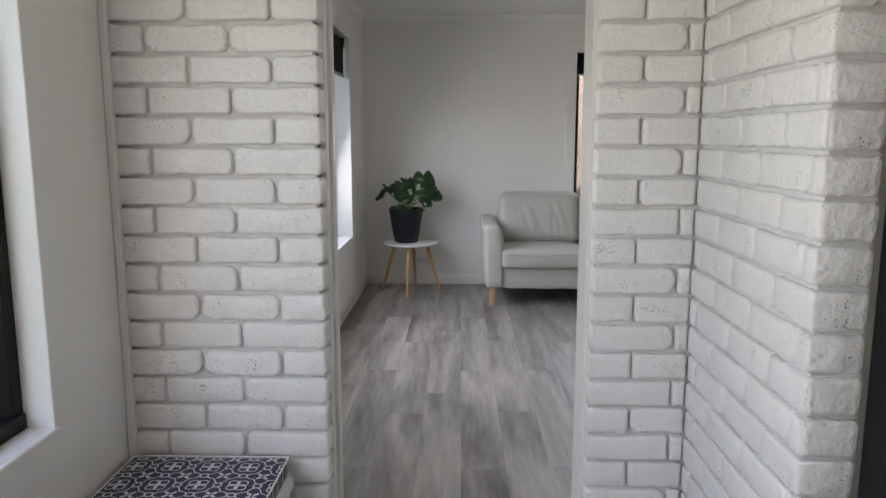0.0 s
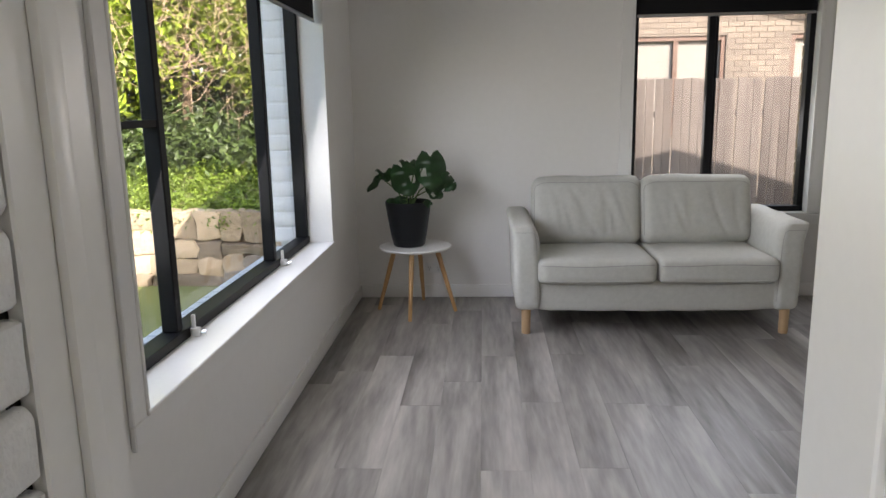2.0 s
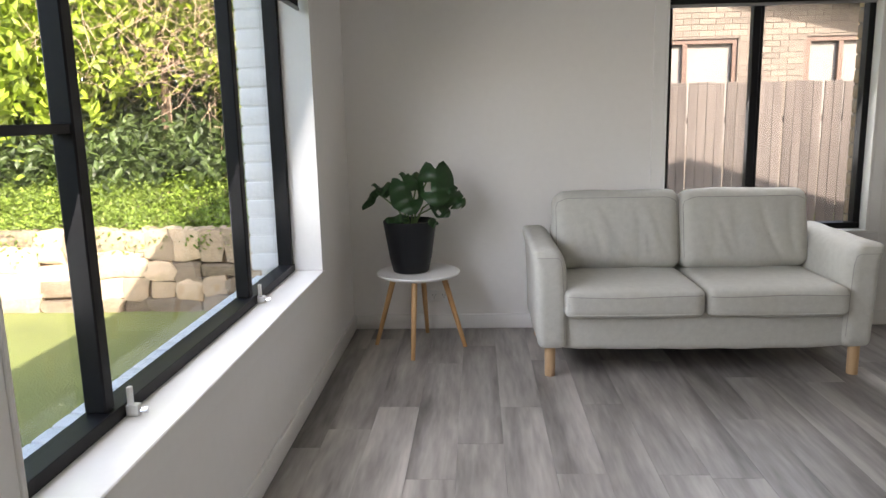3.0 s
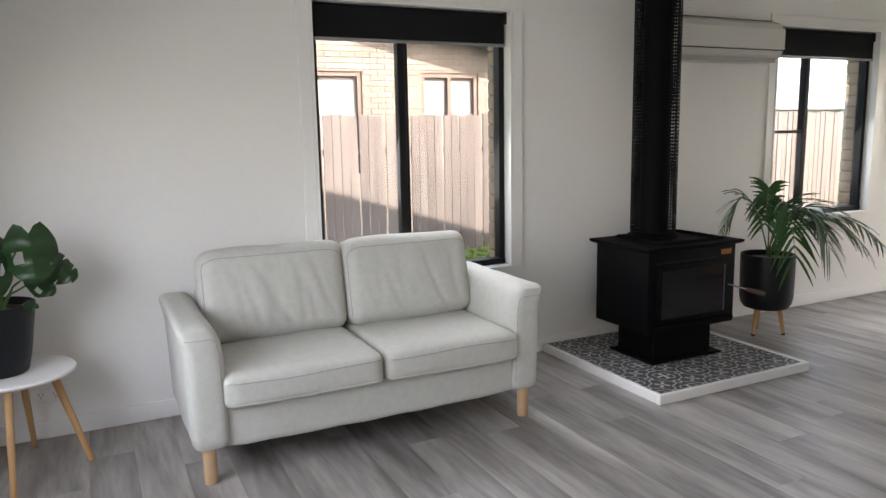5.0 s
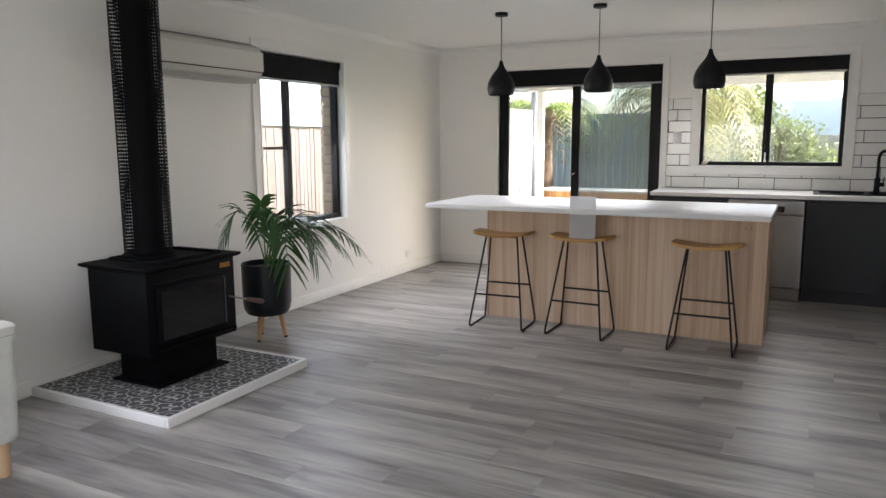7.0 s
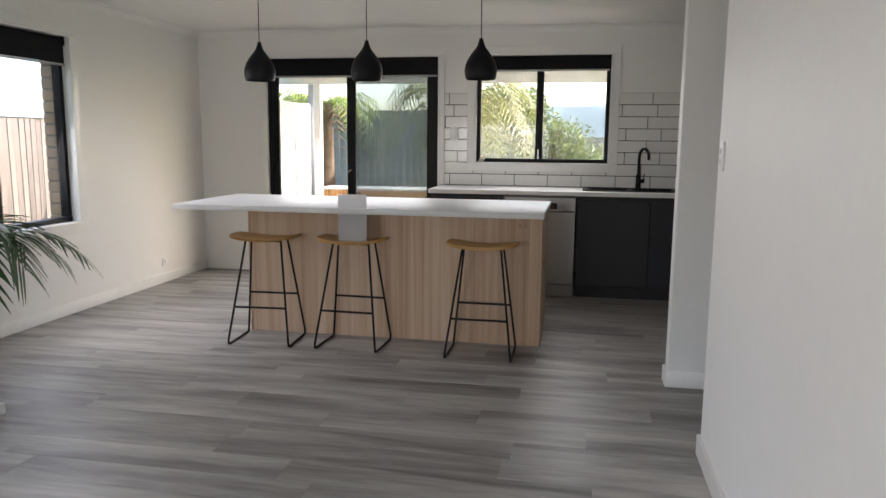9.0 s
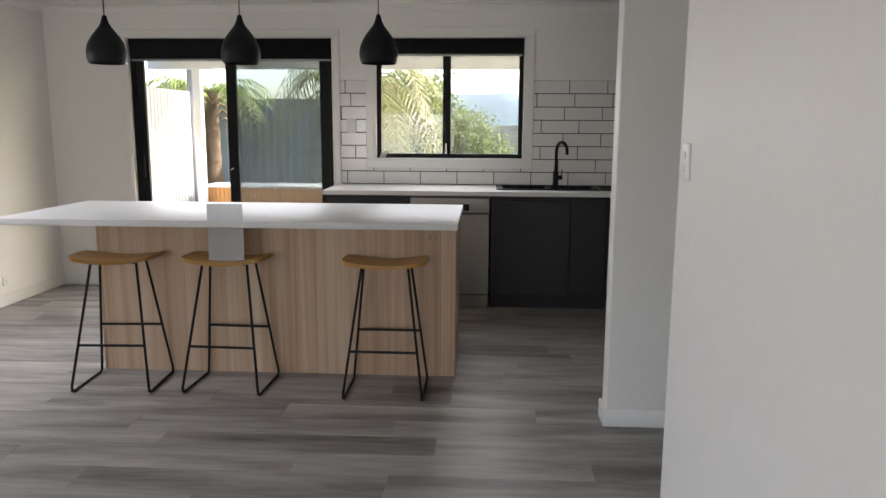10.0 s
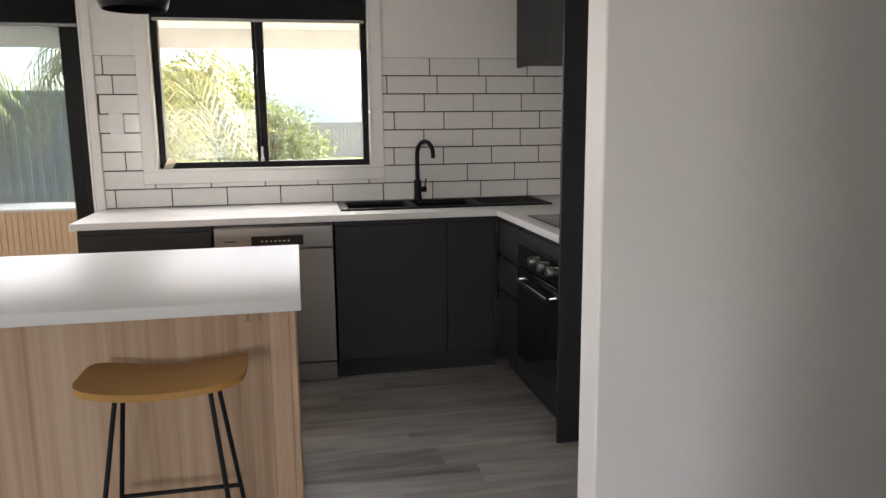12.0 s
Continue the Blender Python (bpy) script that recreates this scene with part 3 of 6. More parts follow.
def sofa(at):
    s = thing("sofa", "pale grey linen two-seat sofa with beech legs", "sofa", at)
    # origin: centre of the front, on the floor; it faces -y
    W, D = 1.585, 0.80
    bm = rounded_block(B(), 0, 0.40, 0.228, W - 0.24, D - 0.06, 0.19, 0.03, 12, (0, 0.01, 0), 0.004, 2)
    for v in bm.verts:
        if v.co.z < 0.18:
            v.co.z += 0.006 * (v.co.x / 0.68) ** 2 - 0.004 + 0.0025 * math.sin(v.co.x * 23)
    part("base", bm, FABRIC, s)
    for sx in (-1, 1):
        bm = rounded_block(B(), sx * (W / 2 - 0.07), 0.395, 0.392, 0.145, D - 0.02, 0.505, 0.042, 14, (0.05, 0.0, 0.0), 0.006, 4 + sx, shear=sx * 0.03)
        for v in bm.verts:
            k = max(0.0, (v.co.z - 0.52) / 0.105)
            v.co.x += sx * 0.020 * k * k
            if v.co.y < 0.05:
                v.co.y -= 0.008 * k * k
        a = part("arm", bm.copy(), FABRIC, s)
        e = lambda o, z: sx * (W / 2 - 0.07 + o + 0.03 * (z - 0.392) + 0.02 * max(0, (z - 0.52) / 0.105) ** 2)
        run = [(e(-0.056, 0.165 + 0.042 * i), -1, 0.165 + 0.042 * i) for i in range(11)] + [(e(-0.045 + 0.012 * i, 0.60), -1, 0.598) for i in range(9)]
        part("seam", seam(bm, run, (0, 1, 0), 0.0014), SEAM, a)
        bm.free()
    part("back", rounded_block(B(), 0, 0.72, 0.40, W - 0.27, 0.13, 0.56, 0.05, 10, (0, 0.05, 0), 0.004, 7, tilt=-0.10), FABRIC, s)
    for sx in (-1, 1):
        bm = rounded_block(B(), sx * 0.332, 0.33, 0.372, 0.655, 0.70, 0.145, 0.04, 16, (0.012, 0.02, 0.16), 0.006, 11 + sx)
        c = part("seat_cushion", bm.copy(), FABRIC, s)
        ks = [i / 14 for i in range(-14, 15)]
        part("seam", seam(bm, [(sx * 0.332 + 0.312 * k, -1, 0.410 + 0.004 * math.sin(3 * k + sx)) for k in ks], (0, 1, 0)), SEAM, c)
        part("seam", seam(bm, [(sx * 0.332 + 0.312 * k, -1, 0.325 - 0.004 * (1 - k * k)) for k in ks], (0, 1, 0), 0.0028), FABRIC, c)
        bm.free()
        zc = 0.640 if sx < 0 else 0.638
        bm = rounded_block(B(), sx * 0.333, 0.565 if sx < 0 else 0.55, zc, 0.66, 0.20, 0.42, 0.06, 42, (0.02, 0.26, 0.03), 0.008, 21 + 5 * sx, tilt=-0.22)
        for v in bm.verts:
            if v.co.y < 0.6:                            # upright creases where the filling sags
                x, z = v.co.x - sx * 0.333, v.co.z - zc
                v.co.y += (0.016 * max(0.0, 1 - 5 * abs(noise.noise((x * 9 + 2 * z + 5 * sx, z * 2.2, sx)))) ** 1.4 + 0.010 * noise.noise((x * 7, z * 5, 4 + sx))) * math.exp(-((x - 0.03) / 0.22) ** 2) * (1 - min(1, abs(z) / 0.2) ** 2)
        b = part("back_cushion", bm.copy(), FABRIC, s, smooth=60)
        top, low = zc + 0.176, zc - 0.17
        run = [(-0.318, low + 0.0335 * i) for i in range(10)] + [(-0.31 + 0.012 * i, top - 0.016 + 0.006 * i) for i in range(4)] + [(-0.25 + 0.05 * i, top + 0.006) for i in range(11)] + [(0.274 + 0.012 * i, top + 0.002 - 0.006 * i) for i in range(4)] + [(0.318, top - 0.03 - 0.0325 * i) for i in range(10)]
        part("seam", seam(bm, [(sx * 0.333 + px, -1, pz) for px, pz in run], (0, 1, 0), 0.0017), SEAM, b)
        bm.free()
    for x, y in ((-0.725, 0.06), (0.725, 0.06), (-0.725, 0.72), (0.725, 0.72)):
        bm = lathe(B(), [(0, 0), (0.024, 0.0), (0.026, 0.004), (0.027, 0.148), (0, 0.149)], 20, (x, y, 0))
        part("leg", bm, BEECH, s, "round beech leg")
    return s


sofa((1.0, 5.482, 0))


def side_table(at):
    t = thing("side_table", "round white side table on four beech legs", "side table", at)
    bm = lathe(B(), [(0, 0.410), (0.212, 0.410), (0.226, 0.418), (0.229, 0.425), (0.226, 0.430), (0, 0.431)], 48)
    part("tabletop", bm, WHITEPL, t, "white painted round top")
    for k in range(4):
        a = radians(-95 + 90 * k)
        part("leg", tube(B(), [(0.135 * math.cos(a), 0.135 * math.sin(a), 0.411), (0.252 * math.cos(a), 0.252 * math.sin(a), 0.0)], [0.017, 0.0115], 14), LEGWOOD, t, "splayed tapered wooden leg")
    return t


TAB = (-0.40, 6.02)
side_table((*TAB, 0))

LEAF = mat("monstera_leaf", (0.009, 0.040, 0.008), 0.46, var=0.25, scale=14, fine=60, bump=0.001, bump_scale=40)
STEM = mat("plant_stem", (0.10, 0.17, 0.05), 0.5, var=0.2)


def monstera_leaf(bm, base, tip_dir, up, L, Wd, droop=0.25, splits=4, hole=1):
    """A heart-shaped blade with deep notches on either side of its midrib."""
    d, u = tip_dir.normalized(), up.normalized()
    side = d.cross(u).normalized()
    u = side.cross(d).normalized()
    def place(s, w):
        return base + d * (L * s) + side * w + u * (-droop * L * (s * s) - 0.9 * abs(w) ** 2 / Wd * 0.7 + 0.015 * math.sin(9 * s))
    N = 28
    for sg in (-1, 1):
        prev = None
        for i in range(N + 1):
            s = i / N
            env = Wd * max(0.0, math.sin(math.pi * (0.16 + 0.84 * s) ** 0.9)) ** 0.62
            ph = (s * (splits + 1) + 0.15 * sg) % 1.0
            notch = 0.5 if splits > 1 and 0.3 < s < 0.9 and 0.80 < ph < 0.90 else 1.0
            back = 1 - s / 0.4 if s < 0.4 else 0        # the lobes reach back past the stem
            cur = (bm.verts.new(place(s, 0)), bm.verts.new(place(s - 0.17 * back, sg * env * notch * 0.3)), bm.verts.new(place(s - 0.24 * back, sg * env * notch * 0.68)), bm.verts.new(place(min(1.0, s - 0.14 * back + 0.03), sg * env * notch)))
            if prev:
                for k in range(3):
                    if k == 1 and splits == 1 and sg == hole and 0.38 < s < 0.60:
                        continue                        # an open window in the blade
                    bm.faces.new((prev[k], cur[k], cur[k + 1], prev[k + 1]))
            prev = cur
    return bm


def monstera(at):
    p = thing("potted_monstera", "dark green monstera in a black plastic pot", "plant", at)
    pot = part("pot", lathe(B(), [(0, 0), (0.088, 0), (0.094, 0.006), (0.109, 0.07), (0.131, 0.215), (0.137, 0.250), (0.138, 0.268), (0.132, 0.270), (0.127, 0.245), (0.122, 0.24), (0, 0.235)], 40), POTB, p)
    part("soil", lathe(B(), [(0, 0.244), (0.05, 0.25), (0.115, 0.2405)], 24), SOIL, p)
    face, lie = (0.1, -1, 0.45), (0, -0.25, 1)
    spec = [  # where the blade begins, where it points, the way it faces, length, half width, notches
        ((0.113, -0.05, 0.535), (0.05, -0.25, -0.95), face, 0.19, 0.094, 1),
        ((-0.054, -0.06, 0.475), (0.30, -0.3, -0.85), face, 0.175, 0.086, 1),
        ((0.165, -0.02, 0.425), (0.65, -0.1, -0.62), face, 0.125, 0.058, 2),
        ((0.105, 0.0, 0.355), (0.60, -0.2, -0.55), face, 0.10, 0.042, 1),
        ((-0.115, -0.01, 0.455), (-1, -0.1, 0.05), lie, 0.105, 0.045, 1),
        ((-0.12, -0.03, 0.44), (-0.9, -0.2, -0.35), face, 0.075, 0.030, 0),
        ((0.02, 0.08, 0.495), (-1, 0.1, 0.12), lie, 0.11, 0.05, 1),
        ((-0.195, -0.02, 0.42), (-0.65, 0, -0.75), face, 0.12, 0.022, 0),
        ((-0.05, -0.09, 0.292), (-1, -0.1, -0.10), face, 0.10, 0.026, 0),
        ((0.075, -0.085, 0.275), (0.7, -0.3, -0.2), face, 0.055, 0.020, 0),
    ]
    for c, d, up, L, Wd, sp in spec:
        c = (c[0] + 0.03, c[1], c[2])
        b0, dv = Vector(c), Vector(d).normalized()
        part("stem", tube(B(), [(c[0] * 0.12, c[1] * 0.2, 0.235), (c[0] * 0.35, c[1] * 0.5 + 0.01, 0.235 + (c[2] - 0.235) * 0.5), (c[0] * 0.8, c[1] * 0.8 + 0.012, c[2] - 0.03), tuple(b0)], [0.0055, 0.0045, 0.0035, 0.003], 7), STEM, p)
        part("leaf", monstera_leaf(B(), b0, dv, Vector(up), L, Wd, 0.12, sp, 1 if c[0] > 0 else -1), LEAF, p, smooth=60)
    return p


monstera((TAB[0] - 0.04, TAB[1], 0.4315)).scale = (1.05, 1.05, 1.05)

# hearth with patterned tiles
def patterned(name, dark, light, period, ox, oy):
    """Encaustic tile: light scrolls, crosses and leaves on a dark ground, repeating every tile."""
    m = bpy.data.materials.new(name)
    m.use_nodes = True
    t = m.node_tree
    b = t.nodes["Principled BSDF"]
    b.inputs["Roughness"].default_value = 0.45
    co, sp = t.nodes.new("ShaderNodeTexCoord"), t.nodes.new("ShaderNodeSeparateXYZ")
    t.links.new(co.outputs["Object"], sp.inputs[0])
    def op(kind, a, c=None):
        n = t.nodes.new("ShaderNodeMath")
        n.operation = kind
        for i, v in enumerate((a, c)):
            if v is None:
                continue
            if isinstance(v, (int, float)):
                n.inputs[i].default_value = v
            else:
                t.links.new(v, n.inputs[i])
        return n.outputs[0]
    def wrap(src, off):
        return op('MULTIPLY', op('SUBTRACT', op('FRACT', op('ADD', op('DIVIDE', op('ADD', src, off), period), 0.5)), 0.5), 2.0)
    def polar(a, c):
        return op('SQRT', op('ADD', op('MULTIPLY', a, a), op('MULTIPLY', c, c))), op('ARCTAN2', c, a)
    def near(v, c, w):
        return op('LESS_THAN', op('ABSOLUTE', op('SUBTRACT', v, c)), w)
    u, v = wrap(sp.outputs["X"], ox), wrap(sp.outputs["Y"], oy)
    au, av = op('ABSOLUTE', u), op('ABSOLUTE', v)
    cu, cv = op('SUBTRACT', 1.0, au), op('SUBTRACT', 1.0, av)
    r, th = polar(u, v)
    rc, tc = polar(cu, cv)
    re, te = polar(cu, v)
    rf, tf = polar(u, cv)
    def petals(rad, ang, size, phase=0.0):
        return op('LESS_THAN', rad, op('MULTIPLY', op('POWER', op('ABSOLUTE', op('COSINE', op('ADD', op('MULTIPLY', ang, 2), phase))), 1.6), size))
    parts = [petals(r, th, 0.40, math.pi / 2),                                                             # four leaves in the centre
             near(r, op('ADD', 0.66, op('MULTIPLY', op('COSINE', op('MULTIPLY', th, 4)), 0.15)), 0.042),   # quatrefoil outline
             petals(rc, tc, 0.42), op('LESS_THAN', rc, 0.10),                                              # crosses at the corners
             near(re, 0.20, 0.040), near(rf, 0.20, 0.040),                                                 # loops at the sides
             near(rc, op('ADD', 0.50, op('MULTIPLY', op('COSINE', op('MULTIPLY', tc, 4)), -0.08)), 0.036)]
    mask = parts[0]
    for q in parts[1:]:
        mask = op('MAXIMUM', mask, q)
    mask = op('MULTIPLY', mask, op('SUBTRACT', 1.0, op('LESS_THAN', r, 0.07)))
    mx = t.nodes.new("ShaderNodeMix")
    mx.data_type = 'RGBA'
    mx.inputs["A"].default_value, mx.inputs["B"].default_value = (*dark, 1), (*light, 1)
    t.links.new(mask, mx.inputs["Factor"])
    nz, mul = t.nodes.new("ShaderNodeTexNoise"), t.nodes.new("ShaderNodeMix")
    nz.inputs["Scale"].default_value = 45
    mul.data_type, mul.blend_type = 'RGBA', 'MULTIPLY'
    mul.inputs["Factor"].default_value = 0.35
    t.links.new(mx.outputs["Result"], mul.inputs["A"])
    t.links.new(nz.outputs["Fac"], mul.inputs["B"])
    t.links.new(mul.outputs["Result"], b.inputs["Base Color"])
    return m


TILEP = patterned("encaustic_tile", (0.075, 0.078, 0.082), (0.66, 0.65, 0.63), 0.2073, 0, 0)
HX0, HX1, HY0, HY1 = 2.378, 3.462, 5.312, 6.344
hearth = thing("hearth", "low hearth of patterned tiles with a white edge", "hearth", ((HX0 + HX1) / 2, (HY0 + HY1) / 2, 0))
hw, hd = (HX1 - HX0) / 2, (HY1 - HY0) / 2
bm = B()
box(bm, -hw, hw, -hd, -hd + 0.022, 0, 0.052, 0.003, 1)
box(bm, -hw, -hw + 0.022, -hd + 0.0225, hd, 0, 0.052, 0.003, 1)
box(bm, hw - 0.022, hw, -hd + 0.0225, hd, 0, 0.052, 0.003, 1)
part("edge_trim", bm, TRIM, hearth, "white painted timber edge")
part("slab", box(B(), -hw + 0.0225, hw - 0.0225, -hd + 0.0225, hd, 0, 0.040), MORTAR, hearth)
tile_me = None
nx, ny = 5, 5
tw, td = (2 * hw - 0.047) / nx, (2 * hd - 0.026) / ny
for i in range(nx):
    for j in range(ny):
        if tile_me is None:
            tile_me = finish("tile", box(B(), -tw / 2 + 0.001, tw / 2 - 0.001, -td / 2 + 0.001, td / 2 - 0.001, 0, 0.008, 0.001, 1), TILEP, 30)
        o = new("tile", tile_me)
        o.parent, o.location = hearth, (-hw + 0.0235 + tw * (i + 0.5), -hd + 0.0235 + td * (j + 0.5), 0.0402)


def heater():
    s = thing("wood_heater", "black cast steel wood heater on a pedestal", "wood heater", (2.92, 5.885, 0.0485))
    hx, hy = 0.322, 0.222
    part("base_plate", box(B(), -0.25, 0.272, -0.195, 0.175, 0, 0.012, 0.003, 1), STOVE, s)
    part("pedestal", box(B(), -0.21, 0.225, -0.15, 0.15, 0.012, 0.19, 0.004, 1), STOVE, s)
    part("body", box(B(), -hx, hx, -hy, hy, 0.19, 0.648, 0.006, 2), STOVE, s)
    bm = B()
    vs = []
    for z, g in ((0.645, 0.004), (0.655, 0.028), (0.668, 0.033), (0.672, 0.028)):
        vs.append([bm.verts.new((x, y, z)) for x, y in ((-hx - g, -hy - g), (hx + g, -hy - g), (hx + g, hy + g), (-hx - g, hy + g))])
    for a, b in zip(vs, vs[1:]):
        bridge(bm, a, b)
    bm.faces.new(vs[0][::-1])
    bm.faces.new(vs[-1])
    part("top_plate", bm, STOVE, s, "flared black top plate")
    bm = B()
    for a in ((-0.2, 0.26, -0.19, -0.175), (-0.2, 0.26, 0.185, 0.20), (-0.2, -0.185, -0.1745, 0.1845), (0.245, 0.26, -0.1745, 0.1845)):
        box(bm, *a, 0.6725, 0.688, 0.003, 1)
    part("cooktop_rim", bm, STOVE, s)
    d = part("door", box(B(), -0.27, 0.285, -hy - 0.022, -hy - 0.0005, 0.245, 0.56, 0.006, 2), STOVE, s)
    f = -hy - 0.0222
    part("door_glass", box(B(), -0.245, 0.205, f - 0.0023, f, 0.272, 0.54, 0.002, 1), BLACKG, d, "dark glossy door glass")
    bm = B()
    box(bm, 0.212, 0.217, f - 0.005, f, 0.272, 0.54)
    part("glass_trim", bm, STEEL, d)
    part("lower_lip", box(B(), -0.285, 0.30, -hy - 0.027, -hy - 0.0005, 0.215, 0.23, 0.004, 1), STOVE, s)
    hnd = part("handle", tube(B(), [(0.25, f, 0.42), (0.255, f - 0.04, 0.415), (0.30, f - 0.08, 0.40)], 0.005, 8), STEEL, d, "steel door handle")
    part("grip", tube(B(), [(0.30, f - 0.08, 0.40), (0.31, f - 0.09, 0.396), (0.37, f - 0.14, 0.377), (0.38, f - 0.148, 0.374)], [0.008, 0.013, 0.016, 0.006], 12), mat("dark_wood_grip", (0.06, 0.025, 0.015), 0.5), hnd, "dark wooden grip")
    part("badge", box(B(), 0.205, 0.285, -hy - 0.005, -hy - 0.0005, 0.592, 0.622, 0.002, 1), mat("brass_badge", (0.42, 0.20, 0.05), 0.35, metal=0.6), s, "small copper coloured maker's badge")
    part("air_slot", box(B(), -0.27, 0.17, -hy - 0.004, -hy - 0.0005, 0.577, 0.585, 0.001, 1), BLACKM, s)
    return s


heater()


def flue():
    f = thing("stove_flue", "black flue pipe in a perforated steel guard", "flue", (2.915, 5.985, 0.7215))
    H = CEILZ - 0.7215 - 0.002
    part("pipe", lathe(B(), [(0, 0), (0.08, 0), (0.08, H), (0, H)], 32), STOVE, f)
    part("collar", lathe(B(), [(0.081, 0.0), (0.148, 0.0), (0.148, 0.014), (0.127, 0.03), (0.081, 0.032)], 40), STOVE, f)
    R, nc = 0.129, 46
    nr = int((H - 0.03) / 0.0195)
    dz = (H - 0.03) / nr
    vs, fs = [], []
    for r in range(nr):
        for c in range(nc):
            a0, a1 = 2 * math.pi * c / nc, 2 * math.pi * (c + 1) / nc
            z0, z1 = 0.03 + r * dz, 0.03 + (r + 1) * dz
            k = len(vs)
            m = 0.26
            for (a, z) in ((a0, z0), (a1, z0), (a1, z1), (a0, z1)):
                vs.append((R * math.cos(a), R * math.sin(a), z))
            am, zm = (a0 + a1) / 2, (z0 + z1) / 2
            for (sa, sz) in ((-1, -1), (1, -1), (1, 1), (-1, 1)):
                a, z = am + sa * (a1 - a0) * m, zm + sz * dz * m
                vs.append((R * math.cos(a), R * math.sin(a), z))
            for i in range(4):
                fs.append((k + i, k + (i + 1) % 4, k + 4 + (i + 1) % 4, k + 4 + i))
    me = bpy.data.meshes.new("guard")
    me.from_pydata(vs, [], fs)
    me.materials.append(STOVE)
    g = new("guard", me)
    g.parent = f
    tagged(g, "perforated black steel guard", "", "", "")
    for a in (-0.2, 2.3):
        part("seam", tube(B(), [((R + 0.002) * math.cos(a), (R + 0.002) * math.sin(a), 0.03), ((R + 0.002) * math.cos(a), (R + 0.002) * math.sin(a), H)], 0.004, 6), STOVE, f)


flue()


def air_con():
    s = thing("air_conditioner", "white wall mounted split air conditioner", "air conditioner", (3.15, NY - 0.001, 1.775))
    bm = B()
    prof = [(0, 0.0), (-0.13, 0.0), (-0.195, 0.03), (-0.215, 0.06), (-0.222, 0.19), (-0.200, 0.235), (-0.15, 0.258), (0, 0.262)]
    la = [bm.verts.new((0, y, z)) for y, z in prof]
    lb = [bm.verts.new((0.985, y, z)) for y, z in prof]
    bridge(bm, la, lb)
    bm.faces.new(la)
    bm.faces.new(lb)
    bmesh.ops.bevel(bm, geom=[e for e in bm.edges if abs(e.verts[0].co.x - e.verts[1].co.x) < 1e-6], offset=0.008, segments=2, affect='EDGES')
    part("casing", bm, mat("ac_plastic", (0.60, 0.58, 0.53), 0.4, var=0.03), s)
    part("front_panel", box(B(), 0.004, 0.981, -0.229, -0.2185, 0.072, 0.205, 0.003, 1), mat("ac_panel", (0.64, 0.62, 0.57), 0.35, var=0.02), s)
    part("outlet_flap", box(B(), 0.04, 0.945, -0.1895, -0.1845, -0.008, 0.022, 0.002, 1), mat("ac_flap", (0.36, 0.35, 0.32), 0.5), s, "grey outlet flap")
    part("panel_joint", box(B(), 0.004, 0.981, -0.2235, -0.2175, 0.0655, 0.0715), BLACKM, s, "thin dark joint below the front panel")
    part("top_grille", box(B(), 0.03, 0.955, -0.15, -0.03, 0.2625, 0.2665, 0.001, 1), mat("ac_grille", (0.30, 0.29, 0.27), 0.6), s, "grey air intake grille")


air_con()

# kentia palm
PALM = mat("palm_leaflet", (0.032, 0.10, 0.022), 0.4, var=0.3, scale=10, fine=50)


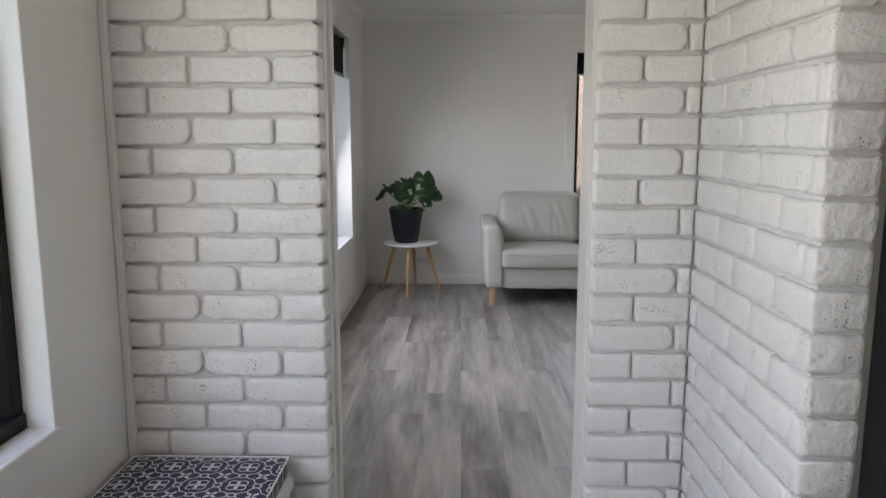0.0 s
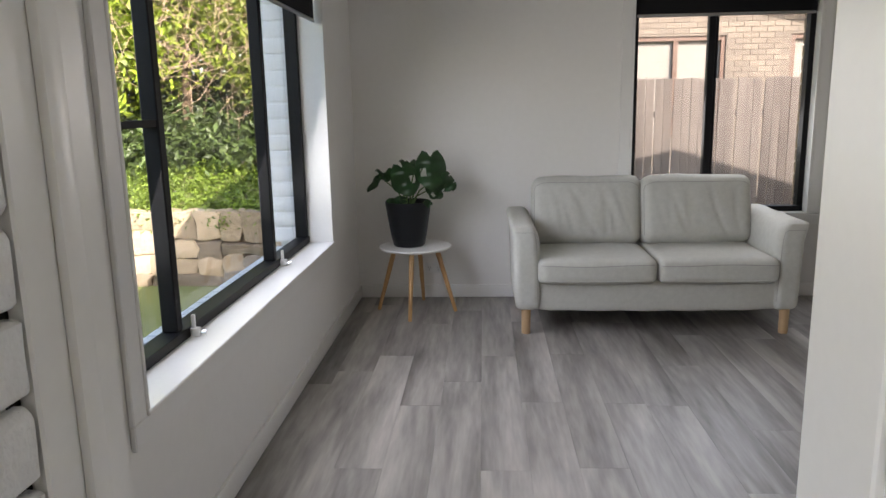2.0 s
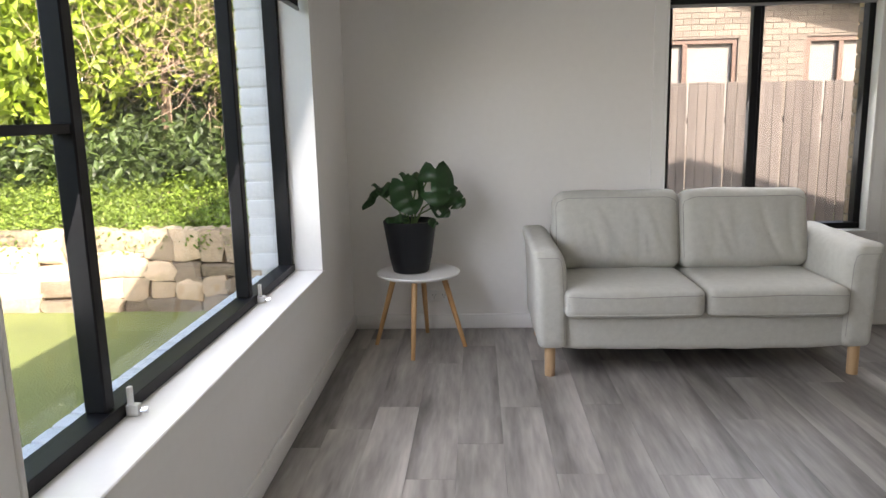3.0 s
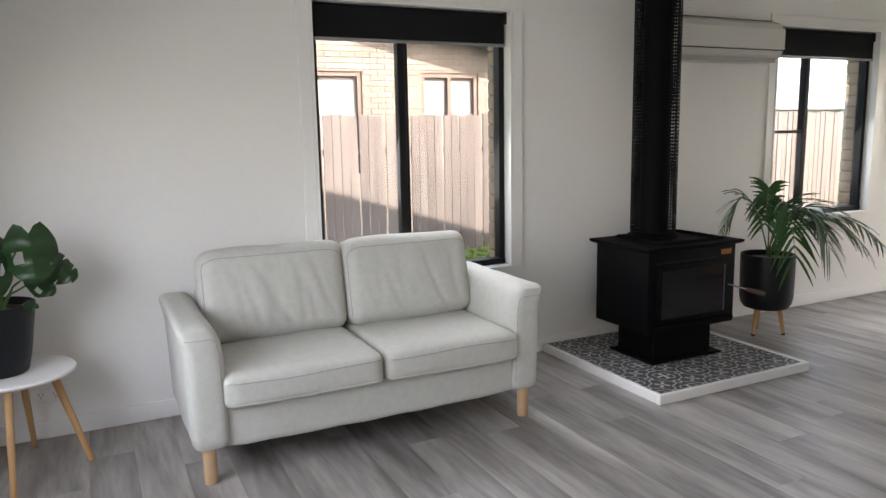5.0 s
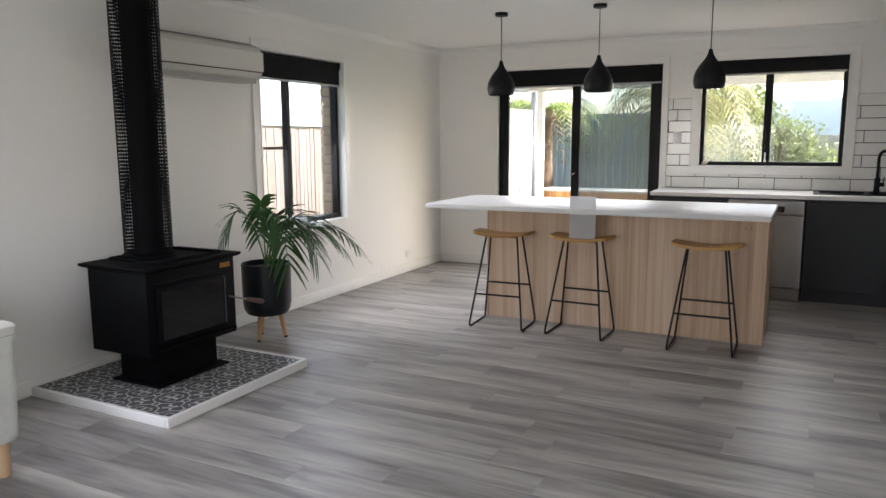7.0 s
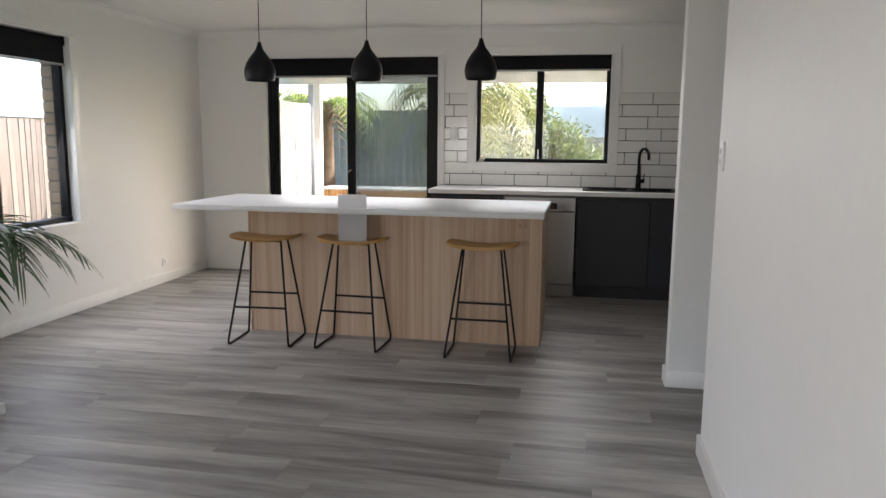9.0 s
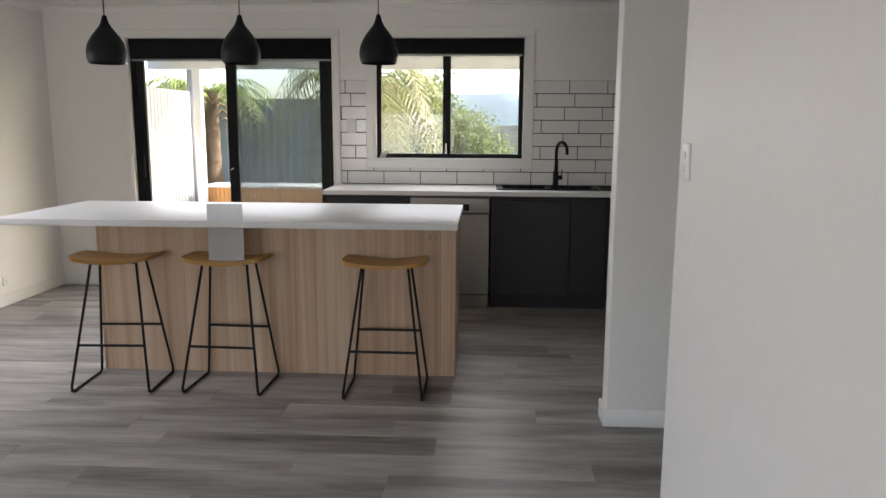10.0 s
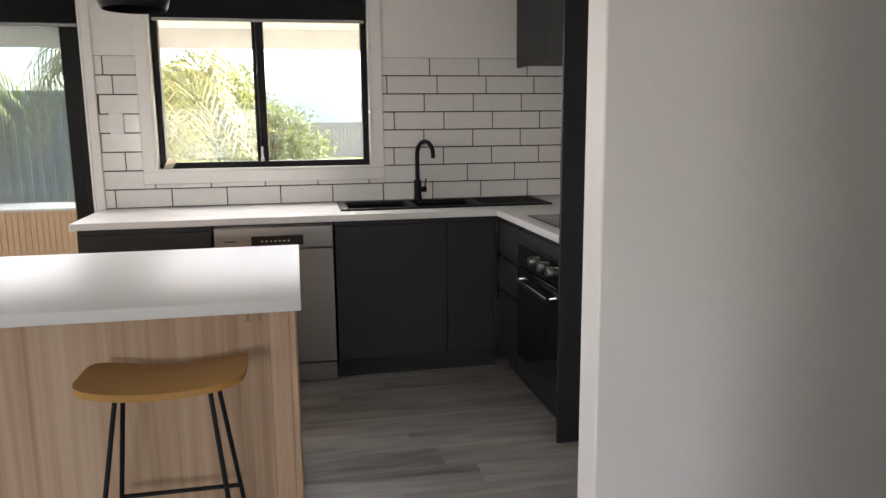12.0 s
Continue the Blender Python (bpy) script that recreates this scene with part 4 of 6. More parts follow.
def palm(at):
    p = thing("potted_palm", "kentia palm in a black pot on wooden legs", "plant", at)
    part("pot", lathe(B(), [(0, 0.172), (0.10, 0.172), (0.138, 0.185), (0.157, 0.215), (0.165, 0.26), (0.168, 0.53), (0.166, 0.535), (0.158, 0.535), (0.156, 0.50), (0, 0.495)], 48), POTB, p, "ribbed black ceramic pot")
    for k in range(3):
        a = 3.25 + k * 2 * math.pi / 3
        part("leg", tube(B(), [(0.085 * math.cos(a), 0.085 * math.sin(a), 0.178), (0.115 * math.cos(a), 0.115 * math.sin(a), 0.012)], [0.018, 0.0125], 12), LEGWOOD, p, "tapered wooden leg")
        part("foot", tube(B(), [(0.115 * math.cos(a), 0.115 * math.sin(a), 0.013), (0.1165 * math.cos(a), 0.1165 * math.sin(a), 0.0)], 0.0125, 10), BLACKM, p)
    part("soil", lathe(B(), [(0, 0.51), (0.149, 0.502)], 24), SOIL, p)
    rng = random.Random(5)
    across, ahead = Vector((0.80, -0.60)), Vector((-0.60, -0.80))
    fronds = [(-0.29, 0.02, 0.93, 0.20, 0.55), (-0.04, 0.05, 0.985, 0.19, 0.55), (0.10, 0.24, 0.90, 0.30, 0.75), (0.30, 0.20, 0.86, 0.33, 0.55), 
              (0.50, 0.10, 0.80, 0.27, 0.35), (0.66, -0.02, 0.80, 0.24, 0.40), (0.38, -0.12, 0.84, 0.24, 0.4)]
    for side, fore, top, ln, dr in fronds:
        dx, dy = across * side + ahead * fore
        pts = []
        for i in range(13):
            s = i / 12
            h = 0.5 + (top - 0.5) * math.sin(min(1, s * 1.35) * math.pi / 2) - dr * max(0, s - 0.55) ** 2 * 2.2
            pts.append(Vector((dx * s ** 1.25, dy * s ** 1.25, h)))
        fr = part("frond", tube(B(), pts, [0.006 - 0.0045 * i / 12 for i in range(13)], 6), STEM, p)
        bm = B()
        for i in range(3, 13):
            for half in (0, 0.5):
                if i == 12 and half:
                    continue
                q = pts[i].lerp(pts[min(12, i + 1)], half)
                d = (pts[min(12, i + 1)] - pts[i - 1]).normalized()
                sd = d.cross(Vector((0, 0, 1))).normalized()
                for sg in (-1, 1):
                    L = ln * (1 - 0.45 * abs(i - 7) / 6) * rng.uniform(0.85, 1.1)
                    dirv = (sd * sg * 0.75 + d * 0.75 + Vector((0, 0, rng.uniform(-0.1, 0.25)))).normalized()
                    wv = d.cross(dirv).cross(dirv).normalized() * 0.5 + d * 0.6
                    wv = (wv - dirv * wv.dot(dirv)).normalized()
                    prev = None
                    for j in range(6):
                        u = j / 5
                        c = q + dirv * (L * u) + Vector((0, 0, -0.42 * L * u * u))
                        w = 0.0105 * math.sin(math.pi * min(0.97, 0.12 + u * 0.88)) ** 0.7
                        cur = (bm.verts.new(c - wv * w), bm.verts.new(c + Vector((0, 0, -0.003))), bm.verts.new(c + wv * w))
                        if prev:
                            bm.faces.new((prev[0], cur[0], cur[1], prev[1]))
                            bm.faces.new((prev[1], cur[1], cur[2], prev[2]))
                        prev = cur
        tagged(part("foliage", bm, PALM, fr, smooth=50), "", "", "", "stuff")


palm((3.875, 5.965, 0))


def outlet(at, rx, label, wide=0.115):
    o = thing("power_outlet", label, "power outlet", at, rx, "power outlets")
    part("plate", box(B(), -wide / 2, wide / 2, -0.011, -0.0006, -0.035, 0.035, 0.003, 2), WHITEPL, o)
    for x in (-0.03, 0.03) if wide > 0.1 else (0,):
        bm = B()
        for a, b in ((-0.008, 0.006), (0.008, 0.006), (0, -0.01)):
            box(bm, x + a - 0.0015, x + a + 0.0015, -0.0118, -0.0105, b - 0.005, b + 0.005)
        part("socket", bm, BLACKM, o)
        part("rocker", box(B(), x - 0.005, x + 0.005, -0.0145, -0.0105, 0.017, 0.03, 0.001, 1), WHITEPL, o)


outlet((-0.31, NY, 0.205), 0, "white double power outlet low on the wall")
outlet((6.535, NY, 0.19), 0, "white power outlet low on the wall", 0.07)


# ---- entry ----
NAVY = patterned("navy_scroll_print", (0.010, 0.014, 0.055), (0.80, 0.81, 0.85), 0.112, 0.03, 0.02)
bench = thing("entry_bench", "low white bench against the brick wall", "bench", (-0.74, 1.80, 0))
part("seat", box(B(), -0.25, 0.25, -0.235, 0.235, 0.265, 0.30, 0.006, 2), TRIM, bench)
for x in (-0.22, 0.22):
    for y in (-0.2, 0.2):
        part("leg", box(B(), x - 0.02, x + 0.02, y - 0.02, y + 0.02, 0, 0.2645, 0.003, 1), TRIM, bench)
cu = thing("seat_cushion", "navy and white patterned seat cushion with piping", "cushion", (-0.74, 1.805, 0.3005))
part("cover", rounded_block(B(), 0, 0, 0.032, 0.475, 0.46, 0.06, 0.012, 12, (0, 0, 0.12), 0.004, 3), NAVY, cu)
for z in (0.006, 0.058):
    pr = [(-0.235, -0.227), (0.235, -0.227), (0.235, 0.227), (-0.235, 0.227), (-0.235, -0.227)]
    part("piping", tube(B(), [(x, y, z) for x, y in pr], 0.004, 6), WHITEPL, cu, "white piped edge")

# glazed door at the entry's east side
ed = tagged(new("door_3"), "black framed glass sliding door at the entry", "door", "", "structure")
bm = B()
box(bm, 0.802, 0.90, 1.255, 1.343, 0, 2.1, 0.004, 1)
box(bm, 0.802, 0.90, -1.598, -1.51, 0, 2.1, 0.004, 1)
box(bm, 0.802, 0.90, -1.5098, 1.2548, 2.03, 2.1, 0.004, 1)
box(bm, 0.802, 0.90, -1.5098, 1.2548, 0, 0.05, 0.004, 1)
box(bm, 0.82, 0.87, -0.17, -0.09, 0.0502, 2.0298, 0.004, 1)
part("door_frame", bm, BLACKAL, ed, "black aluminium door frame")
for a, b in ((-1.505, -0.172), (-0.088, 1.252)):
    g = part("pane", box(B(), 0.842, 0.848, a, b, 0.052, 2.028), GLASS, ed)
    g.visible_shadow = False
setting("wall_entry_east", box(B(), 0.802, 0.92, -1.6, 1.345, 2.1, CEILZ), WALL, "white wall above the entry door", "wall")

# ---- kitchen ----
isl = thing("kitchen_island", "oak veneered island with a white stone top", "kitchen island", (5.5, 3.83, 0))
IX0, IX1, IY0, IY1 = 5.152, 5.80, 2.856, 4.85
bm = B()
box(bm, IX0 + 0.02 - 5.5, IX1 - 5.5, IY0 + 0.02 - 3.83, IY1 - 0.02 - 3.83, 0.0, 0.853)
part("carcass", bm, OAK, isl)
part("end_panel", box(B(), IX0 - 5.5, IX1 - 5.5, IY0 - 3.83, IY0 + 0.0195 - 3.83, 0, 0.853, 0.002, 1), OAK, isl, "oak veneer end panel")
part("end_panel", box(B(), IX0 - 5.5, IX1 - 5.5, IY1 - 0.0195 - 3.83, IY1 - 3.83, 0, 0.853, 0.002, 1), OAK, isl, "oak veneer end panel")
edges = [IY0 + 0.02, 2.936, 3.40, 3.88, 4.36, IY1 - 0.02]
for a, b in zip(edges, edges[1:]):
    part("front_panel", box(B(), IX0 - 5.5, IX0 + 0.0195 - 5.5, a + 0.0003 - 3.83, b - 0.0003 - 3.83, 0, 0.853, 0.0006, 1), OAK, isl, "vertical grained oak panel")
for y in (2.962, 2.996):
    part("slot", box(B(), IX0 - 0.0012 - 5.5, IX0 - 0.0002 - 5.5, y - 0.006 - 3.83, y + 0.006 - 3.83, 0.768, 0.794), mat("dark_slot", (0.32, 0.215, 0.145), 0.8), isl, "small dark slot in the veneer")
part("worktop", box(B(), 4.91 - 5.5, 5.845 - 5.5, 2.836 - 3.83, 5.266 - 3.83, 0.8535, 0.888, 0.003, 2), STONE, isl, "white stone worktop with a long overhang")


def stool():
    s = thing("bar_stool", "oak seated bar stool on a black wire frame", "bar stool", (4.97, 3.22, 0), group="bar stools at the island")
    bm = B()
    n, m = 14, 10
    hx, hy = 0.145, 0.215
    lay = []
    for top in (1, 0):
        rows = []
        for i in range(n + 1):
            row = []
            for j in range(m + 1):
                u, v = -1 + 2 * i / n, -1 + 2 * j / m
                # superellipse footprint, dished along y
                k = (abs(u) ** 5 + abs(v) ** 5) ** 0.2
                g = max(abs(u), abs(v)) / k if k > 1e-6 else 1
                x, y = v * g * hx, u * g * hy
                z = 0.662 + 0.026 * (y / hy) ** 2 + 0.006 * (x / hx) ** 2 * (1 if x < 0 else -1)
                row.append(bm.verts.new((x, y, z + (0.019 if top else 0))))
            rows.append(row)
        lay.append(rows)
    for rows in lay:
        for i in range(n):
            for j in range(m):
                bm.faces.new((rows[i][j], rows[i + 1][j], rows[i + 1][j + 1], rows[i][j + 1]))
    per = [(i, 0) for i in range(n)] + [(n, j) for j in range(m)] + [(i, m) for i in range(n, 0, -1)] + [(0, j) for j in range(m, 0, -1)]
    for (a, b), (c, d) in zip(per, per[1:] + per[:1]):
        bm.faces.new((lay[0][a][b], lay[0][c][d], lay[1][c][d], lay[1][a][b]))
    part("seat", bm, OAKS, s, "curved oak plywood seat")
    R = 0.0068
    for sy in (-1, 1):
        top_f, top_b = (-0.055, sy * 0.118, 0.668), (0.055, sy * 0.123, 0.668)
        ff, fb = (-0.195, sy * 0.200, R), (0.155, sy * 0.200, R)
        part("leg", tube(B(), [top_f, (-0.187, sy * 0.199, 0.035), (-0.183, sy * 0.2, 0.012), (-0.17, sy * 0.2, R), (0.13, sy * 0.2, R), (0.143, sy * 0.2, 0.012), (0.147, sy * 0.199, 0.035), top_b], R, 10), BLACKM, s, "black steel rod leg loop")
    def along(z, front):
        k = (0.668 - z) / 0.63
        return ((-0.055 - 0.132 * k) if front else (0.055 + 0.092 * k), (0.118 + 0.081 * k) if front else (0.123 + 0.076 * k))
    for z, fr in ((0.245, True), (0.29, False)):
        x, y = along(z, fr)
        part("footrest", tube(B(), [(x, -y, z), (x, y, z)], R, 10), BLACKM, s, "black steel foot rail")
    part("seat_bracket", tube(B(), [(-0.055, -0.118, 0.664), (-0.055, 0.118, 0.664)], R * 0.8, 8), BLACKM, s)
    part("seat_bracket", tube(B(), [(0.055, -0.123, 0.664), (0.055, 0.123, 0.664)], R * 0.8, 8), BLACKM, s)
    return s


st = stool()
st.location = (4.94, 3.206, 0)
copy_thing(st, pose(4.965, 4.04, 0, 0, 0, -2))
copy_thing(st, pose(4.955, 4.63, 0, 0, 0, 3))

# a sheet of paper on the middle stool, leaning on the worktop
PAPER = mat("paper", (0.72, 0.72, 0.73), 0.75, var=0.03, scale=8)
sheet = thing("paper_sheet", "white printed sheet leaning on a stool against the worktop", "paper", (4.905, 4.03, 0.684))
bm = B()
prev = None
for i in range(9):
    s = i / 8
    x = 0.012 * s + 0.006 * math.sin(math.pi * s)
    cur = [bm.verts.new((x + 0.004 * (v * v), v * 0.093 + 0.004 * s, 0.292 * s)) for v in (-1, -0.5, 0, 0.5, 1)]
    if prev:
        for a in range(4):
            bm.faces.new((prev[a], cur[a], cur[a + 1], prev[a + 1]))
    prev = cur
bmesh.ops.solidify(bm, geom=bm.faces[:], thickness=0.0012)
part("sheet", bm, PAPER, sheet, smooth=60)


def pendant():
    p = thing("pendant_lamp", "matte black teardrop pendant lamp", "pendant lamp", (5.4, 3.30, 1.712), group="pendant lamps over the island")
    prof = [(0.093, 0.0), (0.1005, 0.010), (0.106, 0.035), (0.107, 0.06), (0.102, 0.09), (0.091, 0.12), (0.073, 0.15), (0.052, 0.178), (0.034, 0.20), (0.022, 0.222), (0.015, 0.245), (0.012, 0.262), (0.0, 0.263)]
    inner = [(0.0, 0.19), (0.045, 0.178), (0.085, 0.12), (0.1, 0.07), (0.101, 0.03), (0.093, 0.0)]
    part("shade", lathe(B(), inner + prof[1:], 48), BLACKM, p)
    top = CEILZ - 1.712
    part("cord", tube(B(), [(0, 0, 0.262), (0, 0, top - 0.02)], 0.003, 8), BLACKM, p)
    part("ceiling_rose", lathe(B(), [(0.0, top - 0.026), (0.045, top - 0.026), (0.049, top - 0.022), (0.049, top - 0.0005), (0, top - 0.0004)], 32), BLACKM, p)
    part("bulb", lathe(B(), [(0.0, 0.09), (0.02, 0.096), (0.03, 0.118), (0.024, 0.142), (0.013, 0.16), (0, 0.165)], 20), WHITEPL, p, "unlit white bulb")
    return p


pd = pendant()
copy_thing(pd, pose(5.4, 4.075, 1.712))
copy_thing(pd, pose(5.4, 4.845, 1.712))

# base cabinets along the east wall, worktop at 0.90
FX, SFY = 6.69, 1.77       # cabinet fronts: east run, south run


def cabinet(name, label, x0, x1, y0, y1, fronts, side):
    """A base cabinet: body, recessed kick, and fronts given as (a, b, z0, z1) along its face."""
    c = thing(name, label, "cabinet", ((x0 + x1) / 2, (y0 + y1) / 2, 0))
    ox, oy = (x0 + x1) / 2, (y0 + y1) / 2
    if side == 'w':
        part("body", box(B(), x0 + 0.02 - ox, x1 - ox, y0 - oy, y1 - oy, 0.11, 0.864), CABD, c)
        part("kickboard", box(B(), x0 + 0.07 - ox, x0 + 0.09 - ox, y0 - oy, y1 - oy, 0, 0.109), CABD, c)
    else:
        part("body", box(B(), x0 - ox, x1 - ox, y0 - oy, y1 - 0.02 - oy, 0.11, 0.864), CABD, c)
        part("kickboard", box(B(), x0 - ox, x1 - ox, y1 - 0.09 - oy, y1 - 0.07 - oy, 0, 0.109), CABD, c)
    for n, a, b, z0, z1 in fronts:
        if side == 'w':
            part(n, box(B(), x0 - ox, x0 + 0.0195 - ox, a - oy, b - oy, z0, z1, 0.0015, 1), CABD, c)
        else:
            part(n, box(B(), a - ox, b - ox, y1 - 0.0195 - oy, y1 - oy, z0, z1, 0.0015, 1), CABD, c)
    return c


cabinet("base_cabinet", "charcoal base cabinet beside the dishwasher", FX, EX - 0.002, 3.266, 3.895, [("door", 3.269, 3.892, 0.115, 0.835)], 'w')
cabinet("sink_cabinet", "charcoal sink cabinet with flat doors", FX, EX - 0.002, 1.772, 2.652, [("door", 2.062, 2.649, 0.115, 0.835), ("filler_panel", 1.80, 2.058, 0.115, 0.835)], 'w')
cabinet("drawer_cabinet", "charcoal drawer cabinet in the corner", 6.345, FX + 0.02, 1.152, SFY, [("drawer", 6.349, 6.686, 0.665, 0.835), ("drawer", 6.349, 6.686, 0.48, 0.645), ("drawer", 6.349, 6.686, 0.115, 0.46)], 'n')
dw = thing("dishwasher", "stainless steel dishwasher under the bench", "dishwasher", (6.99, 2.959, 0))
part("body", box(B(), -0.27, 0.30, -0.297, 0.297, 0.0, 0.85), STEEL, dw)
part("control_panel", box(B(), -0.302, -0.271, -0.297, 0.297, 0.735, 0.848, 0.004, 1), STEEL, dw)
part("display", box(B(), -0.3045, -0.3015, -0.145, 0.115, 0.752, 0.802, 0.002, 1), BLACKG, dw, "black glass display strip")
part("door", box(B(), -0.300, -0.271, -0.297, 0.297, 0.115, 0.728, 0.004, 1), STEEL, dw, "brushed steel door")
part("plinth", box(B(), -0.288, -0.271, -0.297, 0.297, 0.006, 0.108, 0.003, 1), STEEL, dw)
for i in range(7):
    part("button", box(B(), -0.3055, -0.304, -0.075 + i * 0.022, -0.066 + i * 0.022, 0.772, 0.778), WHITEPL, dw)
part("marque", box(B(), -0.3035, -0.3015, 0.19, 0.245, 0.775, 0.781), BLACKM, dw)

bt = thing("kitchen_worktop", "white stone corner worktop", "worktop", (EX, 2.5, 0))
bm = B()
box(bm, 6.665 - EX, 6.845 - EX, 1.79 - 2.5, 3.915 - 2.5, 0.8655, 0.90, 0.003, 1)
box(bm, 6.8452 - EX, 7.2148 - EX, 2.56 - 2.5, 3.915 - 2.5, 0.8655, 0.90)
box(bm, 6.8452 - EX, 7.2148 - EX, 1.152 - 2.5, 1.50 - 2.5, 0.8655, 0.90)
box(bm, 7.215 - EX, -0.001, 1.152 - 2.5, 3.915 - 2.5, 0.8655, 0.90)
part("sink_slab", bm, STONE, bt, "white stone slab along the window wall")
part("cooktop_slab", box(B(), 5.722 - EX, 6.8448 - EX, 1.152 - 2.5, 1.7898 - 2.5, 0.8655, 0.90, 0.003, 1), STONE, bt, "white stone slab beside the cooktop")

sk = thing("kitchen_sink", "black composite double bowl sink with drainer", "sink", (7.03, 2.02, 0.9005))
bm = B()
x0, x1 = -0.215, 0.205
for a in ((x0, x1, 0.545, 0.59), (x0, x1, -0.60, -0.175), (x0, x1, 0.165, 0.20)):
    box(bm, *a, 0.0, 0.010, 0.002, 1)
box(bm, x0, x0 + 0.035, -0.1748, 0.5448, 0.0, 0.010, 0.002, 1)
box(bm, x1 - 0.075, x1, -0.1748, 0.5448, 0.0, 0.010, 0.002, 1)
part("rim", bm, BLACKM, sk)
for a, b in ((0.2, 0.545), (-0.175, 0.165)):
    bm = B()
    xa, xb = x0 + 0.035, x1 - 0.075
    for q in ((xa, xb, a, b, -0.18, -0.17), (xa, xa + 0.008, a, b, -0.1698, -0.0002), (xb - 0.008, xb, a, b, -0.1698, -0.0002), (xa + 0.0082, xb - 0.0082, a, a + 0.008, -0.1698, -0.0002), (xa + 0.0082, xb - 0.0082, b - 0.008, b, -0.1698, -0.0002)):
        box(bm, *q)
    part("bowl", bm, BLACKM, sk)
for i in range(6):
    part("drainer_rib", box(B(), x0 + 0.07 + i * 0.05, x0 + 0.085 + i * 0.05, -0.57, -0.21, 0.0102, 0.0135, 0.001, 1), BLACKM, sk)

tap = thing("kitchen_tap", "matte black gooseneck mixer tap", "tap", (7.195, 2.13, 0.911))
part("base", lathe(B(), [(0, 0), (0.026, 0), (0.026, 0.012), (0.022, 0.016), (0.022, 0.11), (0.018, 0.118), (0, 0.118)], 24), BLACKM, tap)
pts = [(0, 0, 0.115), (0, 0, 0.27)] + [(-0.07 + 0.07 * math.cos(a), -0.035 + 0.035 * math.cos(a), 0.27 + 0.075 * math.sin(a)) for a in [math.pi * k / 10 for k in range(1, 10)]] + [(-0.14, -0.07, 0.25)]
part("spout", tube(B(), pts, 0.0125, 14), BLACKM, tap)
part("lever", tube(B(), [(0, -0.02, 0.062), (0, -0.052, 0.062)], 0.017, 16), BLACKM, tap)
part("lever_arm", tube(B(), [(0, -0.045, 0.075), (-0.005, -0.05, 0.125)], 0.005, 8), BLACKM, tap)

# oven and cooktop in the south run
ov = thing("oven", "built-in black glass oven with steel knobs", "oven", (6.04, 1.46, 0))
part("body", box(B(), -0.298, 0.298, -0.30, 0.285, 0.11, 0.86), CABD, ov)
part("filler", box(B(), -0.298, 0.298, 0.288, 0.309, 0.782, 0.835, 0.002, 1), CABD, ov, "charcoal filler strip")
part("control_panel", box(B(), -0.296, 0.296, 0.286, 0.312, 0.668, 0.778, 0.003, 1), BLACKG, ov, "black glass control panel")
d = part("door", box(B(), -0.296, 0.296, 0.286, 0.314, 0.2, 0.66, 0.004, 1), BLACKG, ov, "black glass oven door")
hd = part("handle", tube(B(), [(-0.235, 0.346, 0.606), (0.24, 0.346, 0.606)], 0.0105, 14), CHROME, d, "bright steel bar handle")
for x in (-0.21, 0.215):
    part("bracket", tube(B(), [(x, 0.313, 0.606), (x, 0.346, 0.606)], 0.007, 10), CHROME, hd)
part("lower_panel", box(B(), -0.296, 0.296, 0.286, 0.309, 0.113, 0.194, 0.002, 1), CABD, ov)
for x in (-0.2, -0.075, 0.05):
    k = part("knob", tube(B(), [(x, 0.311, 0.722), (x, 0.316, 0.722), (x, 0.335, 0.722), (x, 0.338, 0.722)], [0.023, 0.022, 0.021, 0.019], 20), STEEL, ov, "round brushed steel knob")
part("kickboard", box(B(), -0.298, 0.298, 0.22, 0.24, 0, 0.109), CABD, ov)
ck = thing("cooktop", "black ceramic glass cooktop", "cooktop", (6.06, 1.49, 0.9005))
part("glass", box(B(), -0.29, 0.29, -0.24, 0.23, 0, 0.006, 0.002, 1), BLACKG, ck)
for x, y, r in ((-0.14, -0.1, 0.09), (0.14, -0.1, 0.075), (-0.14, 0.11, 0.075), (0.14, 0.11, 0.09)):
    part("burner_ring", lathe(B(), [(r - 0.002, 0.0061), (r - 0.002, 0.0066), (r, 0.0066), (r, 0.0061)], 40, (x, y, 0)), STEEL, ck)
tp = thing("tall_panel", "tall charcoal end panel beside the oven", "panel", (5.711, 1.46, 0))
part("panel", box(B(), -0.0095, 0.0095, -0.308, 0.328, 0, 2.2, 0.0015, 1), CABD, tp)
uc = thing("wall_cabinet", "charcoal wall cabinet above the cooktop", "cabinet", (6.5, 1.32, 1.70))
part("body", box(B(), -0.778, 0.803, -0.168, 0.15, 0, 0.5), CABD, uc)
for a, b in ((-0.776, -0.26), (-0.256, 0.27), (0.274, 0.801)):
    part("door", box(B(), a, b, 0.1505, 0.17, -0.012, 0.5, 0.0015, 1), CABD, uc)

